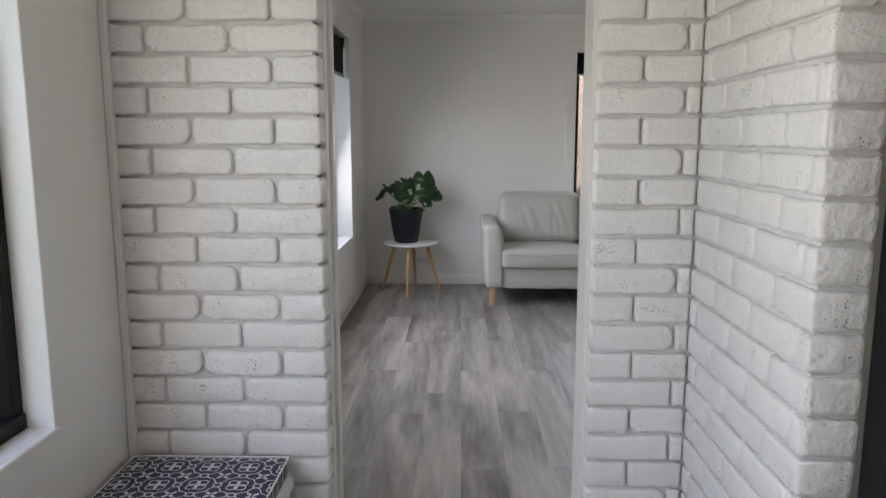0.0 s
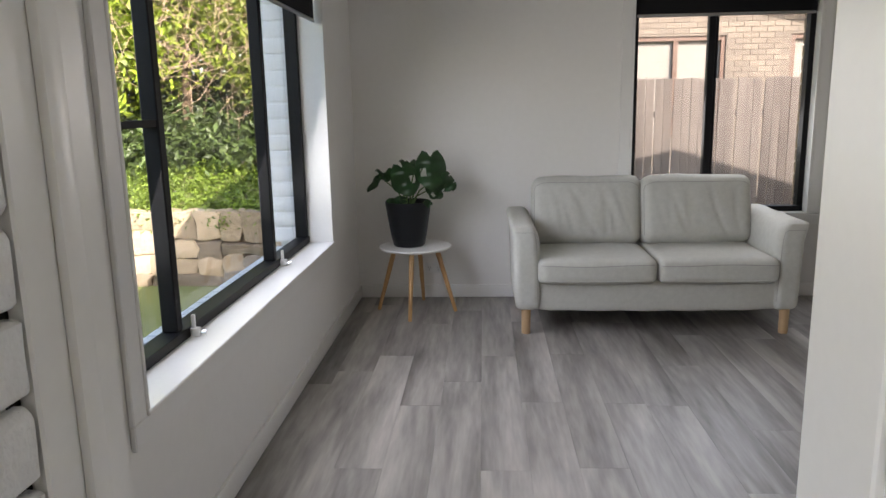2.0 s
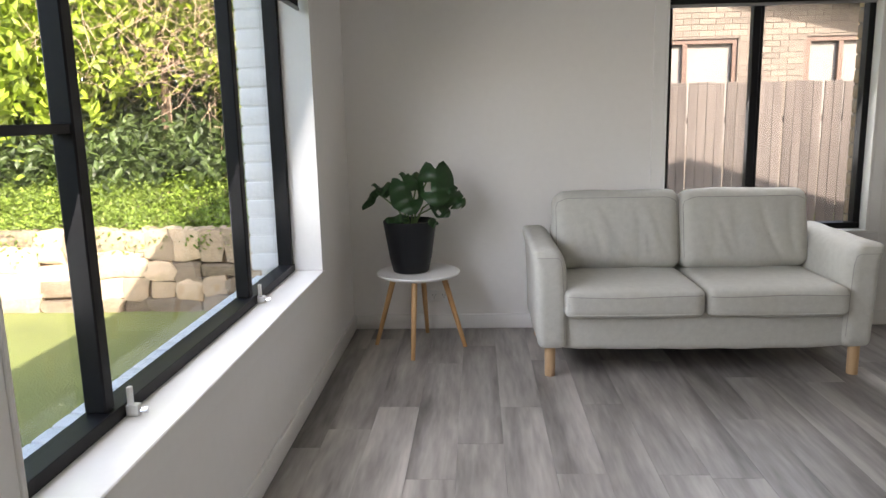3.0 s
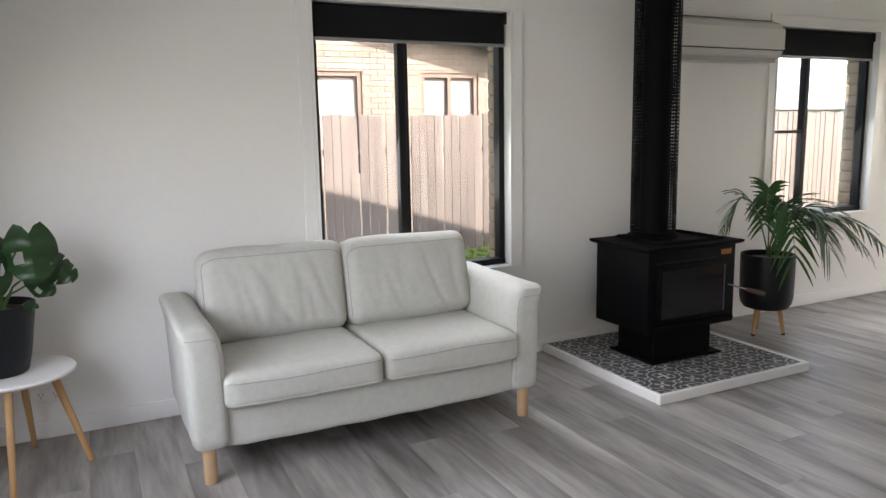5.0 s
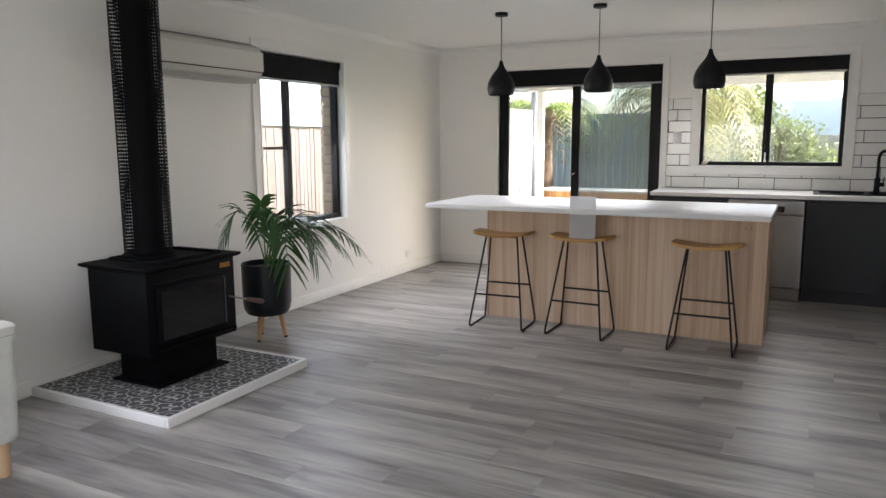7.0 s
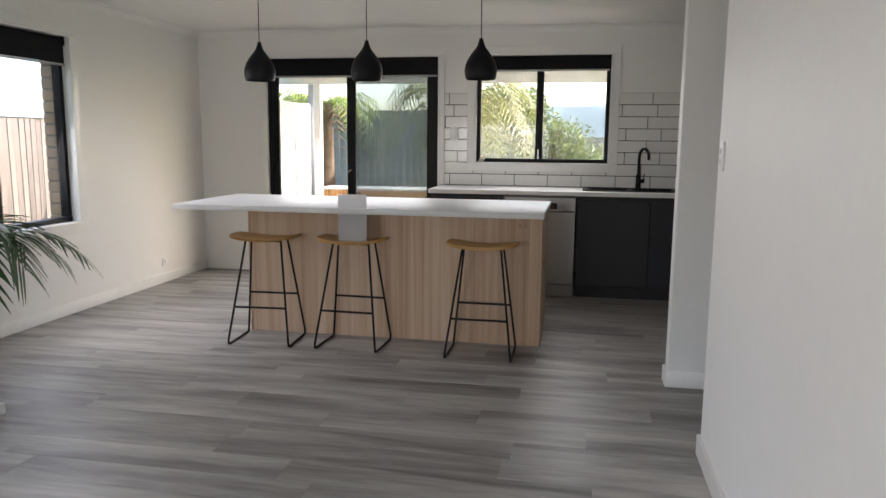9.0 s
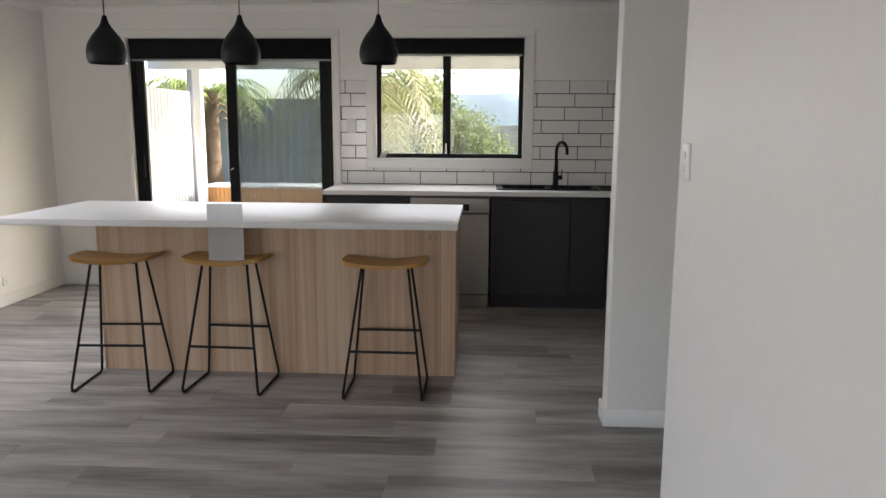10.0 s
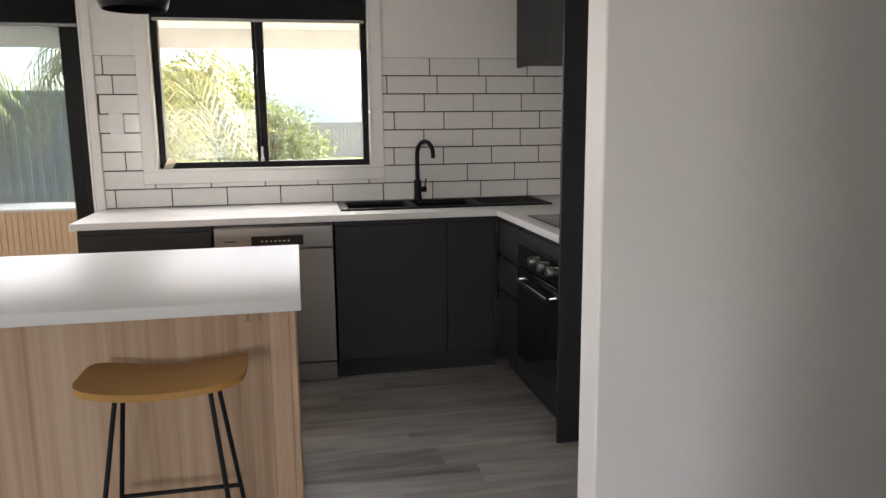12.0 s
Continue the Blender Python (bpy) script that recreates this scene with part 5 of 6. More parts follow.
# switch plate by the hallway
sw = thing("light_switch", "white double light switch on the wall", "light switch", (3.563, SY, 1.266))
part("plate", box(B(), -0.037, 0.037, 0.0005, 0.009, -0.057, 0.057, 0.004, 2), WHITEPL, sw)
for z in (-0.02, 0.02):
    part("rocker", box(B(), -0.009, 0.009, 0.0088, 0.0135, z - 0.011, z + 0.011, 0.002, 1), WHITEPL, sw)
so = thing("power_outlet", "white double power outlet on the splashback tiles", "power outlet", (EX - 0.012, 3.80, 1.375), -90, "power outlets")
part("plate", box(B(), -0.037, 0.037, -0.01, -0.0002, -0.058, 0.058, 0.003, 2), WHITEPL, so)
for z in (-0.022, 0.022):
    part("rocker", box(B(), -0.006, 0.006, -0.0135, -0.0098, z - 0.012, z + 0.012, 0.001, 1), WHITEPL, so)

def bead_chain(at, length, label):
    c = thing("blind_chain", label, "blind chain", at, group="blind chains")
    part("cord", tube(B(), [(0, 0, 0), (0, 0, -length)], 0.0016, 6), WHITEPL, c)
    part("toggle", lathe(B(), [(0, -length - 0.035), (0.006, -length - 0.033), (0.007, -length - 0.012), (0.003, -length), (0, -length)], 12), WHITEPL, c, "clear plastic chain weight")


bead_chain((W2[1] - 0.006, NY + 0.022, 1.97), 0.26, "pale bead chain hanging from the blind above the sofa")
bead_chain((EX + 0.022, W4[1] - 0.006, 2.03), 0.20, "pale bead chain hanging from the kitchen blind")
lk = thing("window_latch", "white sash lock on the kitchen window", "latch", (EX + 0.036, 3.025, W4[2] + 0.046), group="sash locks")
part("body", box(B(), -0.010, 0.010, -0.010, 0.010, 0, 0.022, 0.003), WHITEPL, lk)
part("arm", box(B(), -0.008, 0.004, -0.006, 0.006, 0.0205, 0.085, 0.002), WHITEPL, lk)
cd = thing("folded_card", "folded cream card wedged in the corner of the kitchen window", "card", (EX + 0.02, 3.535, W4[2] + 0.014))
bm = B()
for rows in ([(0.0, 0.045, 0.0), (0.008, -0.005, 0.0), (0.008, -0.035, 0.05), (0.0, 0.012, 0.062)],):
    bm.faces.new([bm.verts.new(p) for p in rows])
bmesh.ops.solidify(bm, geom=bm.faces[:], thickness=0.004)
part("card", bm, mat("cream_card", (0.72, 0.67, 0.58), 0.8, var=0.05), cd)
cs = thing("wall_cable_stub", "short black cable stub low on the wall", "cable", (0.265, NY, 0.255))
part("stub", tube(B(), [(0, -0.0005, 0), (0, -0.012, -0.002), (0.002, -0.02, -0.008)], [0.007, 0.006, 0.004], 10), BLACKM, cs)

# ---- outdoors ----
GRASS = mat("lawn", (0.15, 0.17, 0.045), 0.9, var=0.35, scale=1.3, fine=40, bump=0.02, bump_scale=60)
PALING = wood("weathered_paling", [(0.0, (0.060, 0.048, 0.042)), (0.5, (0.108, 0.088, 0.077)), (1.0, (0.18, 0.150, 0.132))], 0.85, axis=2, along=1.2, across=14)
DECKW = wood("cedar_slat", [(0.0, (0.38, 0.17, 0.055)), (0.5, (0.54, 0.27, 0.10)), (1.0, (0.63, 0.36, 0.155))], 0.6, axis=2, along=2, across=18)
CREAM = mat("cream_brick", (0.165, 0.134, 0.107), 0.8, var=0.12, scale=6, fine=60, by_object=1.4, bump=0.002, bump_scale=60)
TAN = mat("tan_brick", (0.36, 0.245, 0.15), 0.8, var=0.12, scale=8, fine=80, by_object=0.8, bump=0.003, bump_scale=60)
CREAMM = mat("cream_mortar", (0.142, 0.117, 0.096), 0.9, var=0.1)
CONCRETE = mat("concrete", (0.38, 0.37, 0.35), 0.8, var=0.12, scale=3, fine=80)
COLORB = mat("white_steel_sheet", (0.78, 0.79, 0.80), 0.5, var=0.03)
BLUEG = mat("blue_grey_sheet", (0.27, 0.32, 0.345), 0.55, var=0.05)
ROOFM = mat("grey_roof_sheet", (0.34, 0.36, 0.38), 0.6, var=0.06)
WHITEO = mat("white_outdoor_paint", (0.62, 0.62, 0.60), 0.5, var=0.03)
BARK = mat("bark", (0.10, 0.065, 0.04), 0.95, var=0.4, scale=12, bump=0.01, bump_scale=50)
TWIG = mat("dry_twig", (0.36, 0.25, 0.18), 0.9, var=0.3)
ROCK = mat("sandstone", (0.34, 0.262, 0.18), 0.85, var=0.3, scale=5, fine=40, by_object=1.6, bump=0.012, bump_scale=16)
EARTH = mat("earth", (0.09, 0.06, 0.04), 0.95, var=0.3, scale=4, bump=0.02, bump_scale=20)


def leaf_mat(name, base, through_it=0.35, var=0.35):
    m = mat(name, base, 0.5, var=var, scale=2.5, fine=18)
    t = m.node_tree
    b, o = t.nodes["Principled BSDF"], t.nodes["Material Output"]
    tl, mx = t.nodes.new("ShaderNodeBsdfTranslucent"), t.nodes.new("ShaderNodeMixShader")
    src = b.inputs["Base Color"].links[0].from_socket
    ge, mr, mul = t.nodes.new("ShaderNodeNewGeometry"), t.nodes.new("ShaderNodeMapRange"), t.nodes.new("ShaderNodeVectorMath")
    mr.inputs["To Min"].default_value, mr.inputs["To Max"].default_value = 0.55, 1.5
    mul.operation = 'SCALE'
    t.links.new(ge.outputs["Random Per Island"], mr.inputs["Value"])
    t.links.new(src, mul.inputs[0])
    t.links.new(mr.outputs[0], mul.inputs["Scale"])
    t.links.new(mul.outputs[0], b.inputs["Base Color"])
    t.links.new(mul.outputs[0], tl.inputs[0])
    mx.inputs[0].default_value = through_it
    t.links.new(b.outputs[0], mx.inputs[1])
    t.links.new(tl.outputs[0], mx.inputs[2])
    t.links.new(mx.outputs[0], o.inputs[0])
    return m


LIME = leaf_mat("lime_leaf", (0.26, 0.34, 0.035), 0.45)
DEEP = leaf_mat("shaded_undergrowth_leaf", (0.055, 0.085, 0.02), 0.3)
OLIVE = leaf_mat("olive_leaf", (0.19, 0.22, 0.045), 0.4)
TREEL = leaf_mat("pale_tree_leaf", (0.15, 0.19, 0.06), 0.4)
GREENL = leaf_mat("green_leaf", (0.075, 0.135, 0.03), 0.3)
IVY = leaf_mat("ivy_leaf", (0.17, 0.24, 0.035), 0.35)
PALMY = leaf_mat("palm_blade", (0.20, 0.20, 0.06), 0.45)
FERNM = leaf_mat("fern_frond", (0.17, 0.22, 0.035), 0.4)
DEADF = leaf_mat("dead_frond", (0.22, 0.13, 0.07), 0.2)

setting("ground", box(B(), -900, 900, -900, 900, -0.75, -0.35), GRASS, "sunlit lawn reaching the distance", "ground")


def leaves(name, centres, sizes, material, seed, parent=None, flat=0.0):
    """Many folded leaf blades, one at each centre, as one mesh."""
    g = np.random.default_rng(seed)
    n = len(centres)
    d = g.normal(size=(n, 3))
    d[:, 2] = d[:, 2] * (1 - flat) - 0.25
    d /= np.linalg.norm(d, axis=1)[:, None]
    u = g.normal(size=(n, 3))
    u[:, 2] = np.abs(u[:, 2]) + 0.6 + 2 * flat
    s = np.cross(d, u)
    s /= np.linalg.norm(s, axis=1)[:, None] + 1e-9
    nn = np.cross(s, d)
    L = np.asarray(sizes)[:, None]
    c = np.asarray(centres)
    v = np.stack([c - d * L * 0.5, c + s * L * 0.27 - nn * L * 0.06 - d * L * 0.05, c + d * L * 0.5 - nn * L * 0.10, c - s * L * 0.27 - nn * L * 0.06 - d * L * 0.05, c + nn * L * 0.03], axis=1).reshape(-1, 3)
    k = np.arange(n)[:, None] * 5
    f = np.concatenate([k + np.array([[0, 1, 4]]), k + np.array([[1, 2, 4]]), k + np.array([[2, 3, 4]]), k + np.array([[3, 0, 4]])])
    me = bpy.data.meshes.new(name)
    me.from_pydata(v.tolist(), [], f.tolist())
    me.materials.append(material)
    o = new(name, me)
    if parent:
        o.parent = parent
    return o


def clumps(g, count, box_lo, box_hi, per, spread, size, weight=None):
    """Leaf places in uneven clumps inside a box."""
    lo, hi = np.array(box_lo), np.array(box_hi)
    cs = lo + g.random((count, 3)) * (hi - lo)
    if weight is not None:
        cs = cs[[weight(*c) for c in cs]]
    pts = (cs[:, None, :] + g.normal(size=(len(cs), per, 3)) * spread * (0.5 + g.random((len(cs), 1, 1)))).reshape(-1, 3)
    return pts, size * (0.6 + 0.8 * g.random(len(pts)))


# the bank west of the house: stone retaining wall, ground cover, shrubs
rw = tagged(new("retaining_wall"), "rough sandstone retaining wall below a planted bank", "stone wall", "", "structure")
part("core", box(B(), -9.0, -1.35, 8.13, 8.47, -0.4, 0.30), EARTH, rw)
rs = random.Random(8)
x = -8.6
while x < -1.4:
    z = -0.37
    w = rs.uniform(0.26, 0.58)
    while z < 0.30:
        h = rs.uniform(0.11, 0.25)
        if z + h > 0.26:
            h = 0.37 - z
        split = rs.random() < 0.45
        for a, b in (((0, 0.5), (0.5, 1)) if split else ((0, 1),)):
            bm = B()
            vs = []
            ww, j = w * (b - a), 0.035
            base = [(-ww / 2, -h / 2), (0, -h / 2 - 0.01), (ww / 2, -h / 2), (ww / 2 + 0.01, 0), (ww / 2, h / 2), (0, h / 2 + 0.01), (-ww / 2, h / 2), (-ww / 2 - 0.01, 0)]
            base = [(px * 0.985 + rs.uniform(-j, j), pz * 0.985 + rs.uniform(-j, j) * 0.8) for px, pz in base]
            for dy, k in ((0.12, 1.0), (0.02, 1.0), (-0.006, 0.96), (-0.014, 0.7)):
                vs.append([bm.verts.new((px * k, dy + rs.uniform(-0.012, 0.012), pz * k)) for px, pz in base])
            for p, q in zip(vs, vs[1:]):
                bridge(bm, p, q)
            bm.faces.new(vs[-1])
            part("stone", bm, ROCK, rw, smooth=40, at=(x + w * (a + b) / 2, 8.10 + rs.uniform(-0.012, 0.012), z + h / 2))
        z += h
    x += w * 0.97
bm = B()
prof = [(8.19, 0.29), (8.6, 0.42), (9.8, 0.75), (11.2, 1.2), (13.5, 1.7), (16, 2.0)]
prev = None
for y, z in prof:
    cur = [bm.verts.new((xx, y, z + 0.12 * noise.noise((xx * 0.7, y, 0)) * (0 if y < 8 else 1) if xx < -1.3 else z * 0.4 - 0.35)) for xx in [-14 + 0.85 * i for i in range(16)] + [-0.9]]
    if prev:
        for i in range(len(cur) - 1):
            bm.faces.new((prev[i], prev[i + 1], cur[i + 1], cur[i]))
    prev = cur
setting("ground_bank", bm, EARTH, "planted earth bank behind a stone wall", "ground")
g = np.random.default_rng(4)
pts, sz = clumps(g, 4600, (-7, 8.12, 0.28), (-1.35, 9.4, 0.35), 14, 0.05, 0.042)
pts[:, 2] += np.clip((pts[:, 1] - 8.2) * 0.30, 0, 1.2)
sel = pts[:, 1] < 8.17
pts[sel, 2] -= np.abs(g.normal(size=sel.sum())) * 0.04
tagged(leaves("ground_cover", pts, sz, IVY, 1, flat=0.4), "bright green ivy and grass trailing over the wall", "ground cover", "", "stuff")

# undergrowth whose dark leaf colour paints in the shade beneath the shrubs
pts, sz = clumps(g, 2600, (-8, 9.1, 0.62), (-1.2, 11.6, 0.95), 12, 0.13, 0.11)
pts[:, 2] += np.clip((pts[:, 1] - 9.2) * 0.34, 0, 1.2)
tagged(leaves("undergrowth", pts, sz, DEEP, 6, flat=0.2), "green undergrowth coloured dark for the shade below the shrubs", "undergrowth", "", "stuff")


def shrub(name, label, base, height, blobs, material, n, size, seed, twigs=12):
    """A shrub of stems, twigs and leaf clumps whose outline is uneven."""
    t = thing(name, label, "shrub", base)
    rr = random.Random(seed)
    gg = np.random.default_rng(seed)
    for k in range(3):
        a = rr.uniform(0, 6.28)
        part("trunk", tube(B(), [(0.1 * math.cos(a), 0.1 * math.sin(a), -0.25), (0.2 * math.cos(a), 0.2 * math.sin(a), height * 0.3), (0.45 * math.cos(a), 0.45 * math.sin(a), height * 0.75)], [0.05, 0.035, 0.012], 8), BARK, t)
    bm = B()
    for k in range(twigs):
        c = blobs[k % len(blobs)]
        p = Vector(c[:3]) + Vector((rr.uniform(-1, 1), rr.uniform(-1, 1), rr.uniform(-1, 1))) * c[3]
        q = p + Vector((rr.uniform(-0.5, 0.5), rr.uniform(-0.4, 0.2), rr.uniform(-0.5, 0.4)))
        tube(bm, [p, p.lerp(q, 0.5) + Vector((rr.uniform(-0.12, 0.12), 0, rr.uniform(-0.10, 0.14))), q], [0.0036, 0.003, 0.002], 4, False)
    part("twigs", bm, TWIG, t)
    cs = []
    for cx, cy, cz, r in blobs:
        m = int(n * r * r / sum(b[3] ** 2 for b in blobs) / 10)
        d = gg.normal(size=(m, 3))
        d /= np.linalg.norm(d, axis=1)[:, None]
        cs.append(np.array([cx, cy, cz]) + d * r * (0.55 + 0.55 * gg.random((m, 1))))
    cs = np.concatenate(cs)
    p = (cs[:, None, :] + gg.normal(size=(len(cs), 10, 3)) * size * 1.3).reshape(-1, 3)
    tagged(leaves("foliage", p, size * (0.6 + 0.8 * gg.random(len(p))), material, seed, t), "dense leafy foliage", "", "", "stuff")
    return t


shrub("shrub", "large sunlit lime green shrub on the bank", (-5.3, 10.2, 0.8), 3.5, [(-0.7, -0.3, 0.9, 0.8), (0.7, -0.5, 0.85, 0.55), (-0.6, 0, 1.7, 0.9), (0.6, -0.3, 1.5, 0.7), (0.1, 0.3, 2.7, 0.9), (-1.3, 0.1, 2.9, 0.8), (1.0, 0.1, 2.3, 0.7), (-0.4, 0, 3.8, 0.8)], LIME, 12000, 0.165, 21)
shrub("shrub", "yellow green shrub tangled with bare twigs", (-3.6, 10.0, 0.8), 3.2, [(-0.1, 0, 1.3, 0.55), (0.5, 0.2, 2.0, 0.8), (-0.4, 0.1, 2.5, 0.75), (0.3, 0, 3.2, 0.8), (-0.3, -0.2, 1.8, 0.6), (0.8, -0.1, 1.3, 0.5)], LIME, 9000, 0.10, 22, 1100)
shrub("shrub", "olive green shrub with dry twigs beside the house", (-2.3, 9.9, 0.7), 2.8, [(0, 0, 1.0, 0.55), (0.3, 0.1, 1.6, 0.75), (-0.4, 0, 2.0, 0.7), (0.2, 0.2, 2.7, 0.8), (0.5, 0, 3.3, 0.7)], OLIVE, 12000, 0.08, 23, 700)
shrub("shrub", "dark green hedge behind the bank", (-6.6, 11.2, 1.0), 4.0, [(-1.5, 0.4, 1.5, 1.1), (0, 0.6, 1.6, 1.1), (1.6, 0.5, 1.5, 1.1), (3.0, 0.6, 1.6, 1.1), (4.4, 0.4, 1.5, 1.1), (-0.8, 0.7, 3.0, 1.1), (1.0, 0.6, 3.2, 1.1), (2.6, 0.6, 3.1, 1.1), (4.0, 0.5, 3.0, 1.1), (0.2, 0.6, 4.6, 1.1), (2.2, 0.6, 4.6, 1.1), (4.2, 0.6, 4.4, 1.0)], GREENL, 26000, 0.16, 24, 80)

# brick sill and reveals outside the windows
def sill_bricks(name, label, at, step, n, mesh_args, material):
    s = tagged(new(name), label, "brick sill", "", "structure")
    bm = box(B(), *mesh_args, 0.006, 2)
    me = finish("brick", bm, material, 40)
    lo, hi = mesh_args[0::2], mesh_args[1::2]
    ext = []
    for k in range(3):
        sh = 0.007 if step[k] == 0 else -0.004
        ext += [at[k] + lo[k] + sh, at[k] + hi[k] + step[k] * (n - 1) - sh]
    part("mortar", box(B(), *ext), WHB if material is WHB else CREAMM, s)
    for i in range(n):
        o = new("brick", me)
        o.parent, o.location = s, (at[0] + step[0] * i, at[1] + step[1] * i, at[2] + step[2] * i)
        o.rotation_euler = (0, 0, 0)
    return s


WHB = mat("white_outdoor_brick", (0.74, 0.74, 0.73), 0.6, var=0.06, scale=8, fine=80, by_object=0.3, bump=0.003, bump_scale=50)
sw1 = sill_bricks("trim_sill_1", "white painted brick sill outside the wide window", (-1.045, 3.20, 0.515), (0, 0.0855, 0), 27, (-0.085, 0.085, -0.038, 0.038, -0.04, 0.025), WHB)
sill_bricks("trim_reveal_1", "white painted brick reveal outside the wide window", (-1.045, 5.545, 0.60), (0, 0, 0.086), 18, (-0.085 - 0.03, 0.085, -0.055, 0.055, -0.038, 0.038), WHB)
sill_bricks("trim_reveal_2", "tan brick reveal outside the sofa window", (2.225, 6.565, 0.58), (0, 0, 0.086), 18, (-0.055, 0.055, -0.075, 0.075, -0.038, 0.038), TAN)
sill_bricks("trim_reveal_3", "tan brick reveal outside the narrow window", (5.53, 6.565, 0.68), (0, 0, 0.086), 17, (-0.055, 0.055, -0.075, 0.075, -0.038, 0.038), TAN)
setting("wall_outer_west", wall_boxes(B(), 'x', -1.145, -0.952, 2.2, 6.6, -0.35, 2.3, [(W1[0] - 0.02, 5.60, 0.46, 2.06)]), WHB, "white painted outer brick skin", "wall")
setting("wall_outer_north", wall_boxes(B(), 'y', 6.482, 6.60, -1.145, 7.45, -0.35, 2.3, [(W2[0] - 0.02, 2.28, 0.5, 2.06), (W3[0] - 0.02, 5.585, 0.62, 2.06)]), TAN, "tan outer brick skin", "wall")

# our roof, which shades the fence and the bank
bm = B()
sec = [(-1.16, 2.43), (4.8, 3.88), (8.9, 2.60)]
a = [bm.verts.new((x, 6.98, z)) for x, z in sec] + [bm.verts.new((x, 6.98, z - 0.06)) for x, z in sec[::-1]]
b = [bm.verts.new((x, -5.0, z)) for x, z in sec] + [bm.verts.new((x, -5.0, z - 0.06)) for x, z in sec[::-1]]
bridge(bm, a, b)
bm.faces.new(a)
bm.faces.new(b)
setting("roof", bm, ROOFM, "low pitched sheet roof of the house", "roof")
setting("wall_gable", box(B(), -1.1, 7.45, 6.49, 6.59, 2.3, 2.42), TAN, "brick strip below the gable", "wall")

# timber paling fence to the north, on a lawn that rises to its foot
bm = B()
prev = None
for i in range(9):
    y = 7.3 + i * 0.46
    cur = [bm.verts.new((x, y, -0.352 + 0.18 * (i / 8) ** 0.8 + 0.012 * noise.noise((x * 2, y * 2, 1)))) for x in [-1.3 + 0.6 * k for k in range(20)]]
    if prev:
        for k in range(19):
            bm.faces.new((prev[k], prev[k + 1], cur[k + 1], cur[k]))
    prev = cur
setting("ground_lawn", bm, GRASS, "green lawn rising to the timber fence", "ground")
g = np.random.default_rng(12)
n = 9000
gx, gy = g.uniform(1.5, 8.5, n), g.uniform(8.6, 10.95, n)
tagged(leaves("grass", np.stack([gx, gy, -0.34 + 0.18 * np.clip((gy - 7.3) / 3.68, 0, 1) ** 0.8], axis=1), 0.07 + 0.06 * g.random(n), IVY, 14), "tufts of lawn grass before the fence", "grass", "", "stuff")

fe = thing("paling_fence", "weathered grey timber paling fence", "fence", (6.0, 11.0, -0.35), group="")
pal = [finish("paling", box(B(), -0.0515, 0.0515, -0.009, 0.009, 0, 1.915 + dz, 0.003, 1), PALING, 30) for dz in (0, 0.010, -0.010, 0.016)]
rf = random.Random(2)
for i in range(115):
    o = new("paling", pal[rf.randrange(4)])
    o.parent = fe
    o.matrix_basis = pose(-5.2 + i * 0.112 + rf.uniform(-0.003, 0.003), rf.uniform(-0.003, 0.003), 0, 0, rf.uniform(-0.5, 0.5), 0)
for z in (0.35, 1.45):
    part("rail", box(B(), -5.3, 7.8, 0.012, 0.055, z, z + 0.075), PALING, fe)
for i in range(6):
    part("post", box(B(), -5.2 + i * 2.5, -5.1 + i * 2.5, 0.056, 0.15, 0, 1.75), PALING, fe)

# neighbour's brick house
nh = thing("neighbour_house", "cream brick house with brown framed windows", "house", (5.05, 13.5, -0.26))
bm = wall_boxes(B(), 'y', 0.004, 0.25, -6, 3.0, -0.15, 2.56, [(-2.75, -1.2, 1.0, 2.56), (-0.2, 0.84, 1.0, 2.56)])
tri = [[bm.verts.new((x, y, z)) for x, z in ((-6, 2.5605), (2.8, 2.5605), (-6, 4.45))] for y in (0.004, 0.25)]
bridge(bm, *tri)
bm.faces.new(tri[0])
bm.faces.new(tri[1])
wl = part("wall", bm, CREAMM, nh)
for x0, x1 in ((-2.75, -1.2), (-0.2, 0.84)):
    wn = part("window", box(B(), x0, x1, 0.10, 0.12, 1.0, 2.56), mat("white_curtain", (0.22, 0.20, 0.18), 0.9), nh)
    bm = B()
    for q in ((x0, x0 + 0.07, 1.0, 2.56), (x1 - 0.07, x1, 1.0, 2.56), (x0 + 0.0705, x1 - 0.0705, 2.49, 2.56), ((x0 + x1) / 2 - 0.035, (x0 + x1) / 2 + 0.035, 1.0, 2.489)):
        box(bm, q[0], q[1], 0.03, 0.095, q[2], q[3])
    part("frame", bm, mat("brown_frame", (0.105, 0.060, 0.042), 0.5), wn, "brown timber window frame")
bm = B()
a = [bm.verts.new(p) for p in ((-6.5, -0.55, 4.63), (3.4, -0.55, 2.45), (3.4, -0.55, 2.60), (-6.5, -0.55, 4.78))]
b = [bm.verts.new((p.co.x, 4, p.co.z)) for p in a]
bridge(bm, a, b)
bm.faces.new(a)
bm.faces.new(b)
part("roof", bm, ROOFM, nh, "sloping roof with a wide barge overhang")
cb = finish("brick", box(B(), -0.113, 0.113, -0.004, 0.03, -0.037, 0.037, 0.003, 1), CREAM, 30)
for c in range(20):
    z = 1.86 + c * 0.086
    for k in range(22):
        x = -2.75 + k * 0.24 + (0.12 if c % 2 else 0)
        if z < 2.56 and (-2.75 - 0.11 < x < -1.2 + 0.11 or -0.2 - 0.11 < x < 0.84 + 0.11):
            continue
        if z > 3.38 - 0.22 * (x + 1.15):
            continue
        o = new("brick", cb)
        o.parent, o.location = wl, (x, 0, z)
fh = thing("far_house", "low house with a pale grey sheet roof", "house", (20.0, 19.0, -0.35))
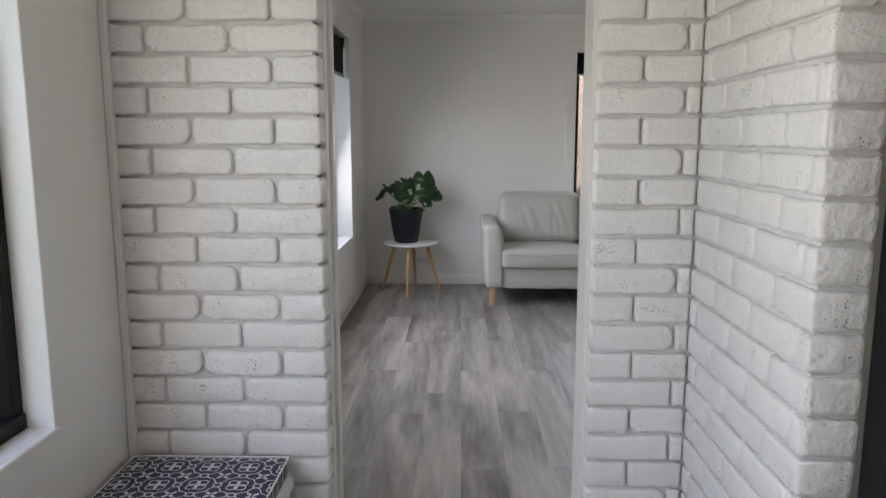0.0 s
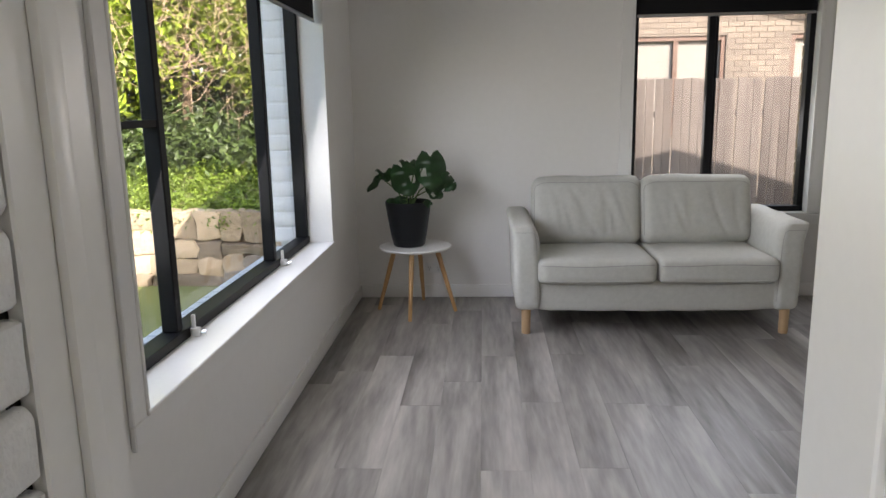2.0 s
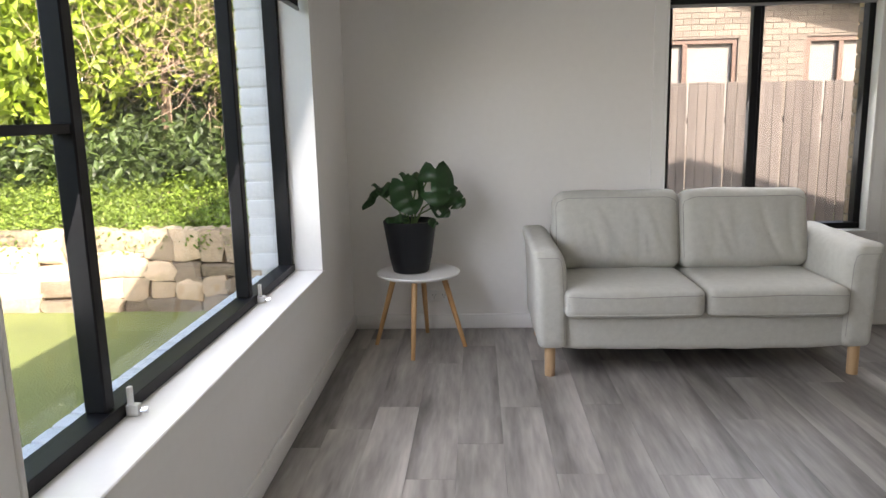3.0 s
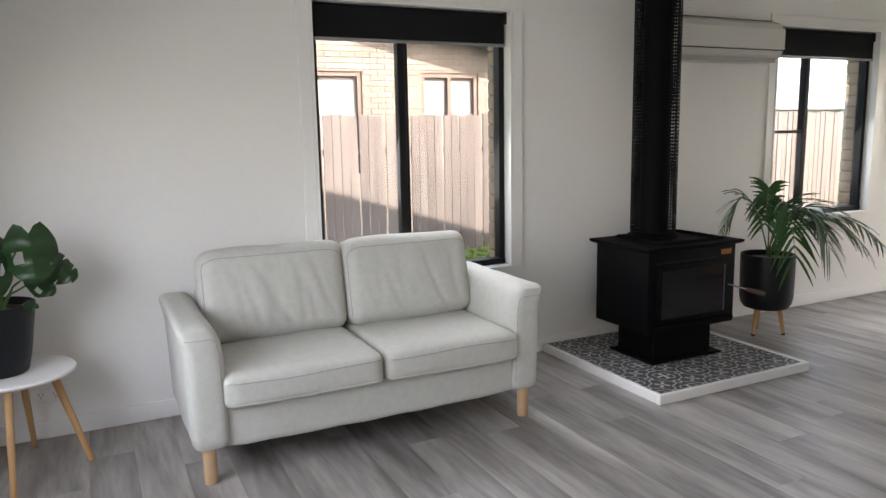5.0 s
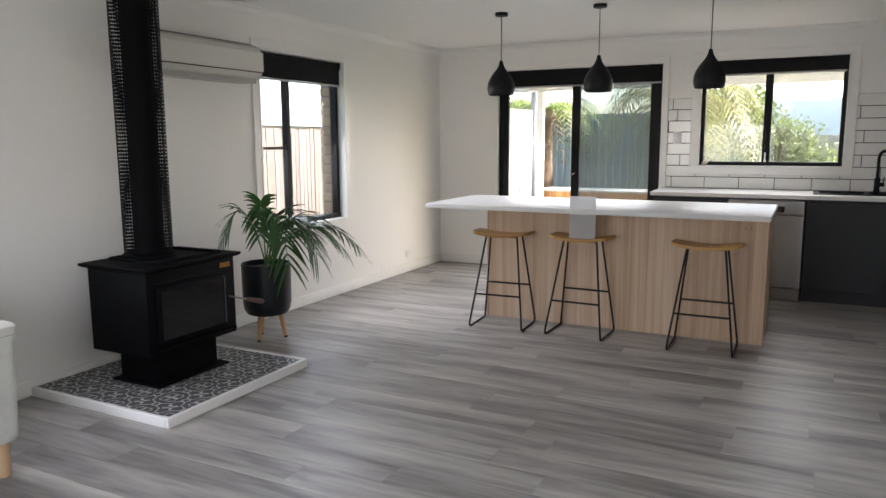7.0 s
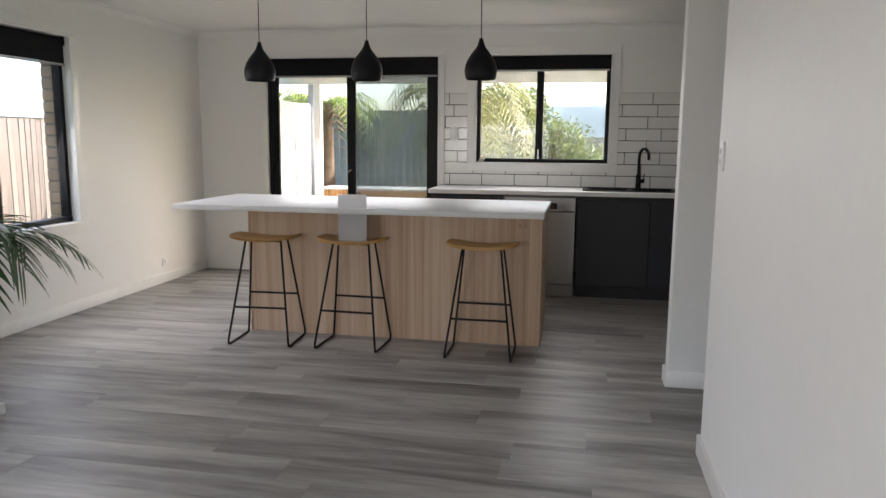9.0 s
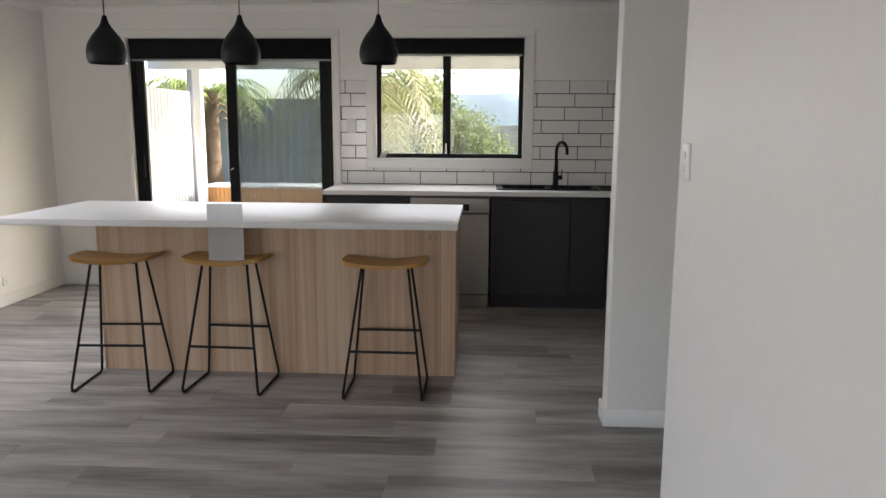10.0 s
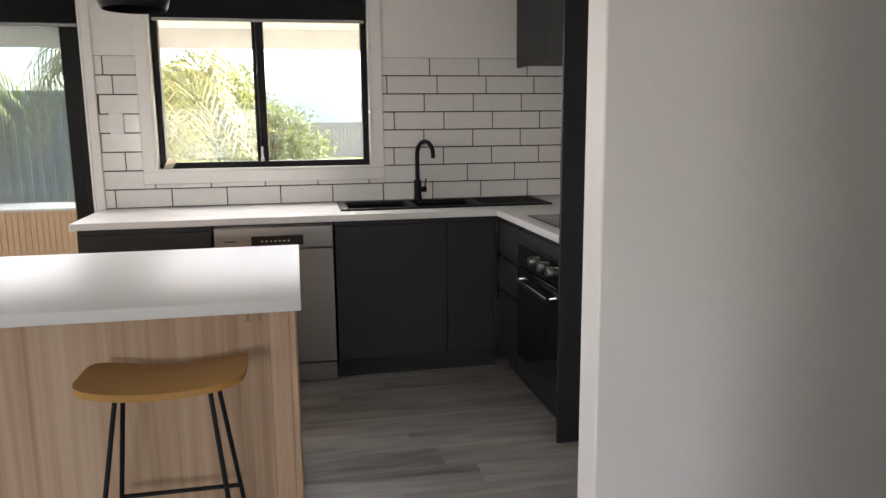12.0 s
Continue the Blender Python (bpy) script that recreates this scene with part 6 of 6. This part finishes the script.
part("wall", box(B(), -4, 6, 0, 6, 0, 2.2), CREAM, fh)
bm = B()
a = [bm.verts.new(p) for p in ((-4.6, -0.6, 2.2), (6.6, -0.6, 2.2), (6.6, 6.6, 2.2), (-4.6, 6.6, 2.2))]
b = [bm.verts.new(p) for p in ((1.5, 3, 3.85), (5.0, 3, 3.85))]
for f in ((a[0], a[1], b[1], b[0]), (a[1], a[2], b[1]), (a[2], a[3], b[0], b[1]), (a[3], a[0], b[0]), (a[0], a[3], a[2], a[1])):
    bm.faces.new(f)
part("roof", bm, mat("pale_roof", (0.20, 0.225, 0.24), 0.6, var=0.05), fh, "pale hipped sheet roof")

# patio east of the kitchen
setting("pavement_patio", box(B(), 7.427, 10.2, 1.0, 6.6, -0.36, -0.06), CONCRETE, "pale concrete patio slab", "pavement")
def ribbed(bm, x0, x1, y0, y1, z0, z1, pitch=0.085, deep=0.016):
    """Ribbed sheet standing between two points of the plan."""
    a, b = Vector((x0, y0, 0)), Vector((x1, y1, 0))
    d = (b - a).normalized()
    nrm = Vector((-d.y, d.x, 0))
    n = int((b - a).length / pitch)
    pts = []
    for i in range(n):
        for f, h in ((0, 0), (0.35, 0), (0.45, 1), (0.85, 1), (0.95, 0)):
            pts.append(a + d * ((i + f) * pitch) + nrm * (h * deep))
    lo = [bm.verts.new((p.x, p.y, z0)) for p in pts]
    hi = [bm.verts.new((p.x, p.y, z1)) for p in pts]
    lo2 = [bm.verts.new((p.x + nrm.x * 0.004, p.y + nrm.y * 0.004, z0)) for p in pts]
    hi2 = [bm.verts.new((p.x + nrm.x * 0.004, p.y + nrm.y * 0.004, z1)) for p in pts]
    for i in range(len(pts) - 1):
        bm.faces.new((lo[i], lo[i + 1], hi[i + 1], hi[i]))
        bm.faces.new((lo2[i], hi2[i], hi2[i + 1], lo2[i + 1]))
        bm.faces.new((hi[i], hi[i + 1], hi2[i + 1], hi2[i]))
    return bm


wf = thing("white_sheet_fence", "white ribbed steel screen beside the patio", "fence", (8.7, 6.2, -0.06))
part("sheet", ribbed(B(), -1.2, 1.2, 0, 0, 0, 1.83), COLORB, wf, smooth=20)
part("post", box(B(), 1.2, 1.28, -0.04, 0.04, 0, 2.1, 0.003, 1), mat("grey_post", (0.30, 0.31, 0.33), 0.5), wf, "grey steel post")
vr = thing("veranda", "white timber veranda frame and lining over the patio", "veranda", (9.5, 4.0, -0.06))
for y in (1.95, -2.6):
    part("post", box(B(), -0.045, 0.045, y - 0.045, y + 0.045, 0, 2.06, 0.003, 1), WHITEO, vr, "square white post")
part("beam", box(B(), -0.04, 0.04, -2.9, 2.5, 2.0605, 2.22, 0.003, 1), WHITEO, vr)
part("lining", box(B(), -2.07, 0.35, -2.9, 2.5, 2.2205, 2.25), WHITEO, vr, "white roof lining")
pl = thing("slatted_planter", "low planter faced with vertical cedar slats", "planter", (9.62, 4.9, -0.06))
part("box", box(B(), 0.0, 0.5, -1.3, 1.1, 0, 0.66), EARTH, pl)
sm = finish("slat", box(B(), -0.024, -0.001, -0.021, 0.021, 0.02, 0.72, 0.003, 1), DECKW, 30)
for i in range(50):
    o = new("slat", sm)
    o.parent, o.location = pl, (0, -1.28 + i * 0.0475, rf.uniform(-0.004, 0.004))
part("capping", box(B(), -0.03, 0.52, -1.32, 1.12, 0.721, 0.742, 0.003, 1), WHITEO, pl, "pale capping board")
bf = thing("blue_sheet_fence", "blue grey ribbed steel fence behind the planter", "fence", (11.9, 6.4, -0.35))
part("sheet", ribbed(B(), 0, 0, -2.0, 2.6, 0, 2.12, 0.12), BLUEG, bf, smooth=20)


def frond(bm, base, out, up, L, leaflet, n, droop, rng, wid=0.012):
    """An arching feather frond: leaflets on both sides of a curved rib."""
    base, out = Vector(base), Vector(out).normalized()
    pts = [base + out * (L * s * (1 - 0.15 * s)) + Vector((0, 0, up * L * math.sin(s * 1.9) - droop * L * s * s)) for s in [i / n for i in range(n + 1)]]
    for i in range(1, n + 1):
        d = (pts[i] - pts[i - 1]).normalized()
        sd = d.cross(Vector((0, 0, 1)))
        sd = sd.normalized() if sd.length > 1e-4 else Vector((1, 0, 0))
        for sg in (-1, 1):
            l = leaflet * math.sin(math.pi * (0.12 + 0.8 * i / n)) * rng.uniform(0.8, 1.15)
            t = (sd * sg + d * 0.7 + Vector((0, 0, rng.uniform(-0.25, 0.1)))).normalized()
            p0, p1 = pts[i - 1], pts[i - 1] + t * l * 0.55 + Vector((0, 0, -0.05 * l))
            p2 = pts[i - 1] + t * l + Vector((0, 0, -0.38 * l))
            w = d * wid
            a = [bm.verts.new(p0 - w * 0.6), bm.verts.new(p0 + w * 0.6), bm.verts.new(p1 + w), bm.verts.new(p1 - w), bm.verts.new(p2)]
            bm.faces.new((a[0], a[1], a[2], a[3]))
            bm.faces.new((a[3], a[2], a[4]))


def feather_tree(name, label, at, h, r, nf, L, leaflet, material, seed, up=0.55, droop=0.75, skirt=True, wid=0.014, n=20):
    t = thing(name, label, "tree", at)
    rr = random.Random(seed)
    part("trunk", tube(B(), [(0, 0, -0.1), (0.02, 0.01, h * 0.3), (-0.01, 0.02, h * 0.65), (0, 0, h)], [r * 1.15, r, r * 0.95, r * 0.8], 14), BARK, t, "rough fibrous trunk")
    for k in range(nf):
        a = k * 2.39996 + rr.uniform(-0.2, 0.2)
        bm = B()
        frond(bm, (0.05 * math.cos(a), 0.05 * math.sin(a), h), (math.cos(a), math.sin(a), 0), up * rr.uniform(0.6, 1.25), L * rr.uniform(0.8, 1.1), leaflet, n, droop * rr.uniform(0.8, 1.2), rr, wid)
        part("frond", bm, material, t, smooth=None)
    if skirt:
        for k in range(12):
            a = k * 0.55
            bm = B()
            frond(bm, (r * math.cos(a), r * math.sin(a), h * 0.98), (math.cos(a), math.sin(a), 0), 0.05, 0.8, 0.14, 10, 1.25, rr, 0.014)
            part("dead_frond", bm, DEADF, t, "brown hanging dead frond", smooth=None)
    return t


feather_tree("tree_fern", "tree fern with green fronds and a brown trunk", (11.2, 6.5, -0.35), 2.2, 0.19, 26, 1.2, 0.26, FERNM, 31, 0.30, 0.72)
feather_tree("palm_tree", "pale green palm with long drooping fronds", (11.0, 4.38, -0.35), 2.05, 0.16, 30, 1.55, 0.42, PALMY, 32, 0.62, 1.15, False, 0.010, 26)
shrub("tree", "leafy pale green garden tree", (18.0, 3.5, -0.35), 2.6, [(0, 0.4, 1.9, 0.75), (0.3, -0.4, 1.55, 0.55), (0, 1.1, 2.1, 0.8), (0.2, 0.5, 2.55, 0.5), (0, 1.8, 1.9, 0.8), (0.1, -0.9, 1.25, 0.4), (0.2, 0.2, 1.2, 0.5)], TREEL, 12000, 0.10, 33, 30)
ff = thing("far_fence", "distant grey paling fence across the lawn", "fence", (43, 1.0, -0.35))
fm = finish("paling", box(B(), -0.01, 0.01, -0.095, 0.095, 0, 1.85, 0.003, 1), wood("pale_paling", [(0.0, (0.16, 0.14, 0.115)), (0.5, (0.24, 0.21, 0.175)), (1.0, (0.33, 0.29, 0.245))], 0.85, axis=2, along=1.2, across=14), 30)
for i in range(90):
    o = new("paling", fm)
    o.parent, o.location = ff, (rf.uniform(-0.01, 0.01), -8.5 + i * 0.2, rf.uniform(-0.02, 0.02))
part("rail", box(B(), 0.012, 0.06, -8.6, 9.5, 1.5, 1.6), PALING, ff)
HILL = mat("far_wooded_hill", (0.07, 0.11, 0.12), 0.95, var=0.3, scale=0.05, fine=0.4)
bm = B()
prev = None
for i in range(61):
    y = -300 + i * 10
    hgt = 9 + 7 * noise.noise((y * 0.012, 3.1, 0)) + 3 * noise.noise((y * 0.05, 7.7, 0)) + 5 * math.exp(-((y + 5) / 40) ** 2)
    cur = (bm.verts.new((300, y, -1)), bm.verts.new((330, y, max(2, hgt * 0.75))), bm.verts.new((380, y, max(3, hgt * 1.35))), bm.verts.new((420, y, -1)))
    if prev:
        for k in range(3):
            bm.faces.new((prev[k], cur[k], cur[k + 1], prev[k + 1]))
    prev = cur
setting("backdrop_hill", bm, HILL, "distant blue green wooded hill", "hill")

# the hedge outside the entry window, and an unseen wall added to darken the entry's glass door
shrub("shrub", "dark green hedge outside the entry window", (-2.6, 0.4, -0.35), 2.6, [(-0.6, -1.6, 0.9, 0.8), (-0.6, -0.6, 1.0, 0.8), (-0.6, 0.5, 1.0, 0.8), (-0.6, 1.5, 1.0, 0.9), (-0.7, 2.6, 1.5, 1.0), (-0.7, 3.6, 1.2, 0.9)], GREENL, 7000, 0.11, 41, 30)
setting("wall_porch", box(B(), 0.92, 3.535, -1.72, -1.6, -0.2, CEILZ), WALL, "unseen plain wall added to keep daylight from the entry's glass door", "wall")

# ---- pieces: splashback tiles, floor planks, bricks ----
TILE = mat("white_tile", (0.80, 0.79, 0.76), 0.14, var=0.03, scale=2.5, fine=20, by_object=0.25, bump=0.0004, bump_scale=14)
GROUT = mat("dark_grout", (0.022, 0.022, 0.022), 0.9, var=0.1)
sb = tagged(new("wall_splashback"), "white subway tiles with dark grout", "splashback", "", "structure")
bm = B()
tz0, module, tl = 0.9015, 0.1053, 0.3035
whole = (W4[0] - 0.071, W4[1] + 0.071, W4[2] - 0.0715, 3)
wall_boxes(bm, 'x', EX - 0.004, EX - 0.0005, 1.152, 3.893, tz0, tz0 + 8 * module, [whole])
part("grout", bm, GROUT, sb)
offs = [2.02, 2.105, 1.95, 2.07, 1.945, 2.065, 1.985, 2.03]
cache = {}
for r in range(8):
    za, zb = tz0 + r * module + 0.0042, tz0 + (r + 1) * module - 0.0022
    k0 = int((1.15 - offs[r]) / tl) - 2
    for k in range(k0, k0 + 14):
        a, b = offs[r] + k * tl + 0.003, offs[r] + (k + 1) * tl - 0.003
        a, b = max(a, 1.154), min(b, 3.892)
        if b - a < 0.012:
            continue
        spans = [(a, b, za, zb)]
        if zb > whole[2]:
            out = []
            for p, q, lo, hi in spans:
                if q <= whole[0] or p >= whole[1]:
                    out.append((p, q, lo, hi))
                    continue
                if p < whole[0]:
                    out.append((p, whole[0], lo, hi))
                if q > whole[1]:
                    out.append((whole[1], q, lo, hi))
                if lo < whole[2] - 0.01:
                    out.append((max(p, whole[0]), min(q, whole[1]), lo, whole[2]))
            spans = out
        for p, q, lo, hi in spans:
            if q - p < 0.01:
                continue
            key = (round(q - p, 3), round(hi - lo, 3))
            if key not in cache:
                cache[key] = finish("tile", box(B(), -0.010, -0.002, -(q - p) / 2, (q - p) / 2, -(hi - lo) / 2, (hi - lo) / 2, 0.0014, 1), TILE, 30)
            o = new("tile", cache[key])
            o.parent, o.location = sb, (EX, (p + q) / 2, (lo + hi) / 2)

# floor planks, laid along y
PW, PL = 0.18, 1.22
rng = random.Random(11)
pm = {}
fl = bpy.data.objects["floor"]
x = -1.06
while x < 7.4:
    xa, xb = max(x, -0.995), min(x + PW, 7.44)
    y = -1.6 - rng.uniform(0, PL)
    while y < 6.4:
        ya, yb = max(y, -1.598), min(y + PL, 6.47)
        y += PL
        if yb - ya < 0.03 or xb - xa < 0.02:
            continue
        key = (round(xb - xa, 3), round(yb - ya, 3))
        if key not in pm:
            pm[key] = finish("plank", box(B(), -(xb - xa) / 2 + 0.0002, (xb - xa) / 2 - 0.0002, -(yb - ya) / 2 + 0.0002, (yb - ya) / 2 - 0.0002, -0.0115, 0, 0.0006, 1), PLANK, 30)
        o = new("plank", pm[key])
        o.parent, o.location = fl, ((xa + xb) / 2, (ya + yb) / 2, rng.uniform(-0.0002, 0.0002))
    x += PW

# painted brick walls of the entry
def brick_mesh(L, H, D, seed, soft_l, soft_r):
    """A worn brick: its face stands at +w, corners rounded unevenly. Local x along, y depth (face at -y), z up."""
    r = random.Random(seed)
    bm = B()
    hl, hh = L / 2, H / 2
    outl = []
    for cx, cz, soft in ((-1, -1, soft_l), (1, -1, soft_r), (1, 1, soft_r), (-1, 1, soft_l)):
        rad = min((0.030 if soft and L > 0.1 else 0.012) * r.uniform(0.6, 1.2), L * 0.2)
        base = {(-1, -1): math.pi, (1, -1): 1.5 * math.pi, (1, 1): 0.0, (-1, 1): 0.5 * math.pi}[(cx, cz)]
        if outl:                                        # worn edge between two corners
            px, pz = outl[-1]
            for f in ((0.3, 0.55, 0.8) if cx * cz == -1 or cz == 1 and cx == -1 else (0.5,)):
                if cz == -1:
                    outl.append((px + (hl * 0.9 - px) * f, -hh + r.uniform(-0.0005, 0.0034)))
                elif cx == 1:
                    outl.append((hl - r.uniform(-0.0005, 0.003), pz + (hh * 0.6 - pz) * f))
                else:
                    outl.append((px + (-hl * 0.9 - px) * f, hh - r.uniform(-0.0005, 0.0034)))
        for k in range(4):
            a = base + math.pi / 2 * k / 3
            outl.append((cx * (hl - rad) + rad * math.cos(a) + r.uniform(-0.0012, 0.0012), cz * (hh - min(rad, hh * 0.9)) + min(rad, hh * 0.9) * math.sin(a) + r.uniform(-0.0012, 0.0012)))
    loops = []
    for dy, inset in ((D, 0.0), (0.008, 0.0), (0.002, 0.002), (0.0, 0.0085)):
        loops.append([bm.verts.new((px - math.copysign(min(inset, abs(px)), px), dy + (r.uniform(-0.0012, 0.0012) if 0.001 < dy < 0.01 else 0), pz - math.copysign(min(inset, abs(pz)), pz))) for px, pz in outl])
    for a, b in zip(loops, loops[1:]):
        bridge(bm, a, b)
    bm.faces.new(loops[-1])
    return finish("brick", bm, BRICKW, 60)


CO, BL, BD = 0.0862, 0.2402, 0.11
brick_cache = {}
seedr = random.Random(3)


def lay(parent, origin, turn, length, z0, courses, first, soft=True, ends=(False, False)):
    """Running bond along local x of a wall; first(course) gives where the first joint lies."""
    for c in range(courses):
        s = first(c) - BL * (int(first(c) / BL) + 1)
        while s < length:
            a, b = max(0.0, s + 0.0042), min(length, s + BL - 0.0042)
            s += BL
            if b - a < 0.018:
                continue
            a, b = (0.0 if a < 0.03 else a), (length if length - b < 0.03 else b)
            L = round(b - a, 2)
            cut_l, cut_r = a == 0.0, b == length
            key = (L, seedr.randrange(3), cut_l, cut_r)
            if key not in brick_cache:
                brick_cache[key] = brick_mesh(L, CO - 0.009, 0.07, len(brick_cache), not cut_l and seedr.random() < 0.35, not cut_r and seedr.random() < 0.55)
            o = new("brick", brick_cache[key])
            o.parent = parent
            o.matrix_basis = Matrix.Translation(origin) @ Matrix.Rotation(radians(turn), 4, 'Z') @ Matrix.Translation(((a + b) / 2, seedr.uniform(-0.0025, 0.0025), z0 + (c + 0.5) * CO)) @ Matrix.Rotation(seedr.uniform(-0.008, 0.008), 4, 'Y')


NCO = 27
ZB = -0.002
bl = tagged(new("wall_brick_west"), "white painted brick wall beside the doorway", "brick wall", "", "structure")
part("mortar", box(B(), -0.998, -0.4065, 2.0785, 2.159, 0, CEILZ), MORTAR, bl)
lay(bl, (-0.985, 2.06, 0), 0, 0.597, ZB, NCO, lambda c: 0.465 if c % 2 else 0.345)
part("corner_bead", box(B(), -1.0, -0.978, 2.046, 2.0715, 0, CEILZ, 0.004, 1), TRIM, bl, "white corner bead")
br = tagged(new("wall_brick_east"), "white painted brick wall beside the doorway", "brick wall", "", "structure")
part("mortar", box(B(), 0.4045, 0.88, 2.0785, 2.159, 0, CEILZ), MORTAR, br)
lay(br, (0.402, 2.06, 0), 0, 0.285, ZB, NCO, lambda c: 0.121 if c % 2 else 0.243)
rt = tagged(new("wall_brick_return"), "white painted brick return beside the entry", "brick wall", "", "structure")
part("mortar", box(B(), 0.7005, 0.80, 1.3605, 2.0715, 0, CEILZ), MORTAR, rt)
lay(rt, (0.685, 2.058, 0), -90, 0.71, ZB, NCO, lambda c: 0.06 if c % 2 else 0.18)
lay(rt, (0.689, 1.346, 0), 0, 0.111, ZB, NCO, lambda c: 0.0 if c % 2 else 0.0)
# near-black strips paint the shade in the gaps between bricks and jambs
for ob, xa, xb in ((bl, -0.4235, -0.4055), (br, 0.4055, 0.4235)):
    part("gap_shade", box(B(), xa, xb, 2.12, 2.158, 0, CEILZ), mat("painted_gap_shade", (0.01, 0.01, 0.01), 0.9), ob)
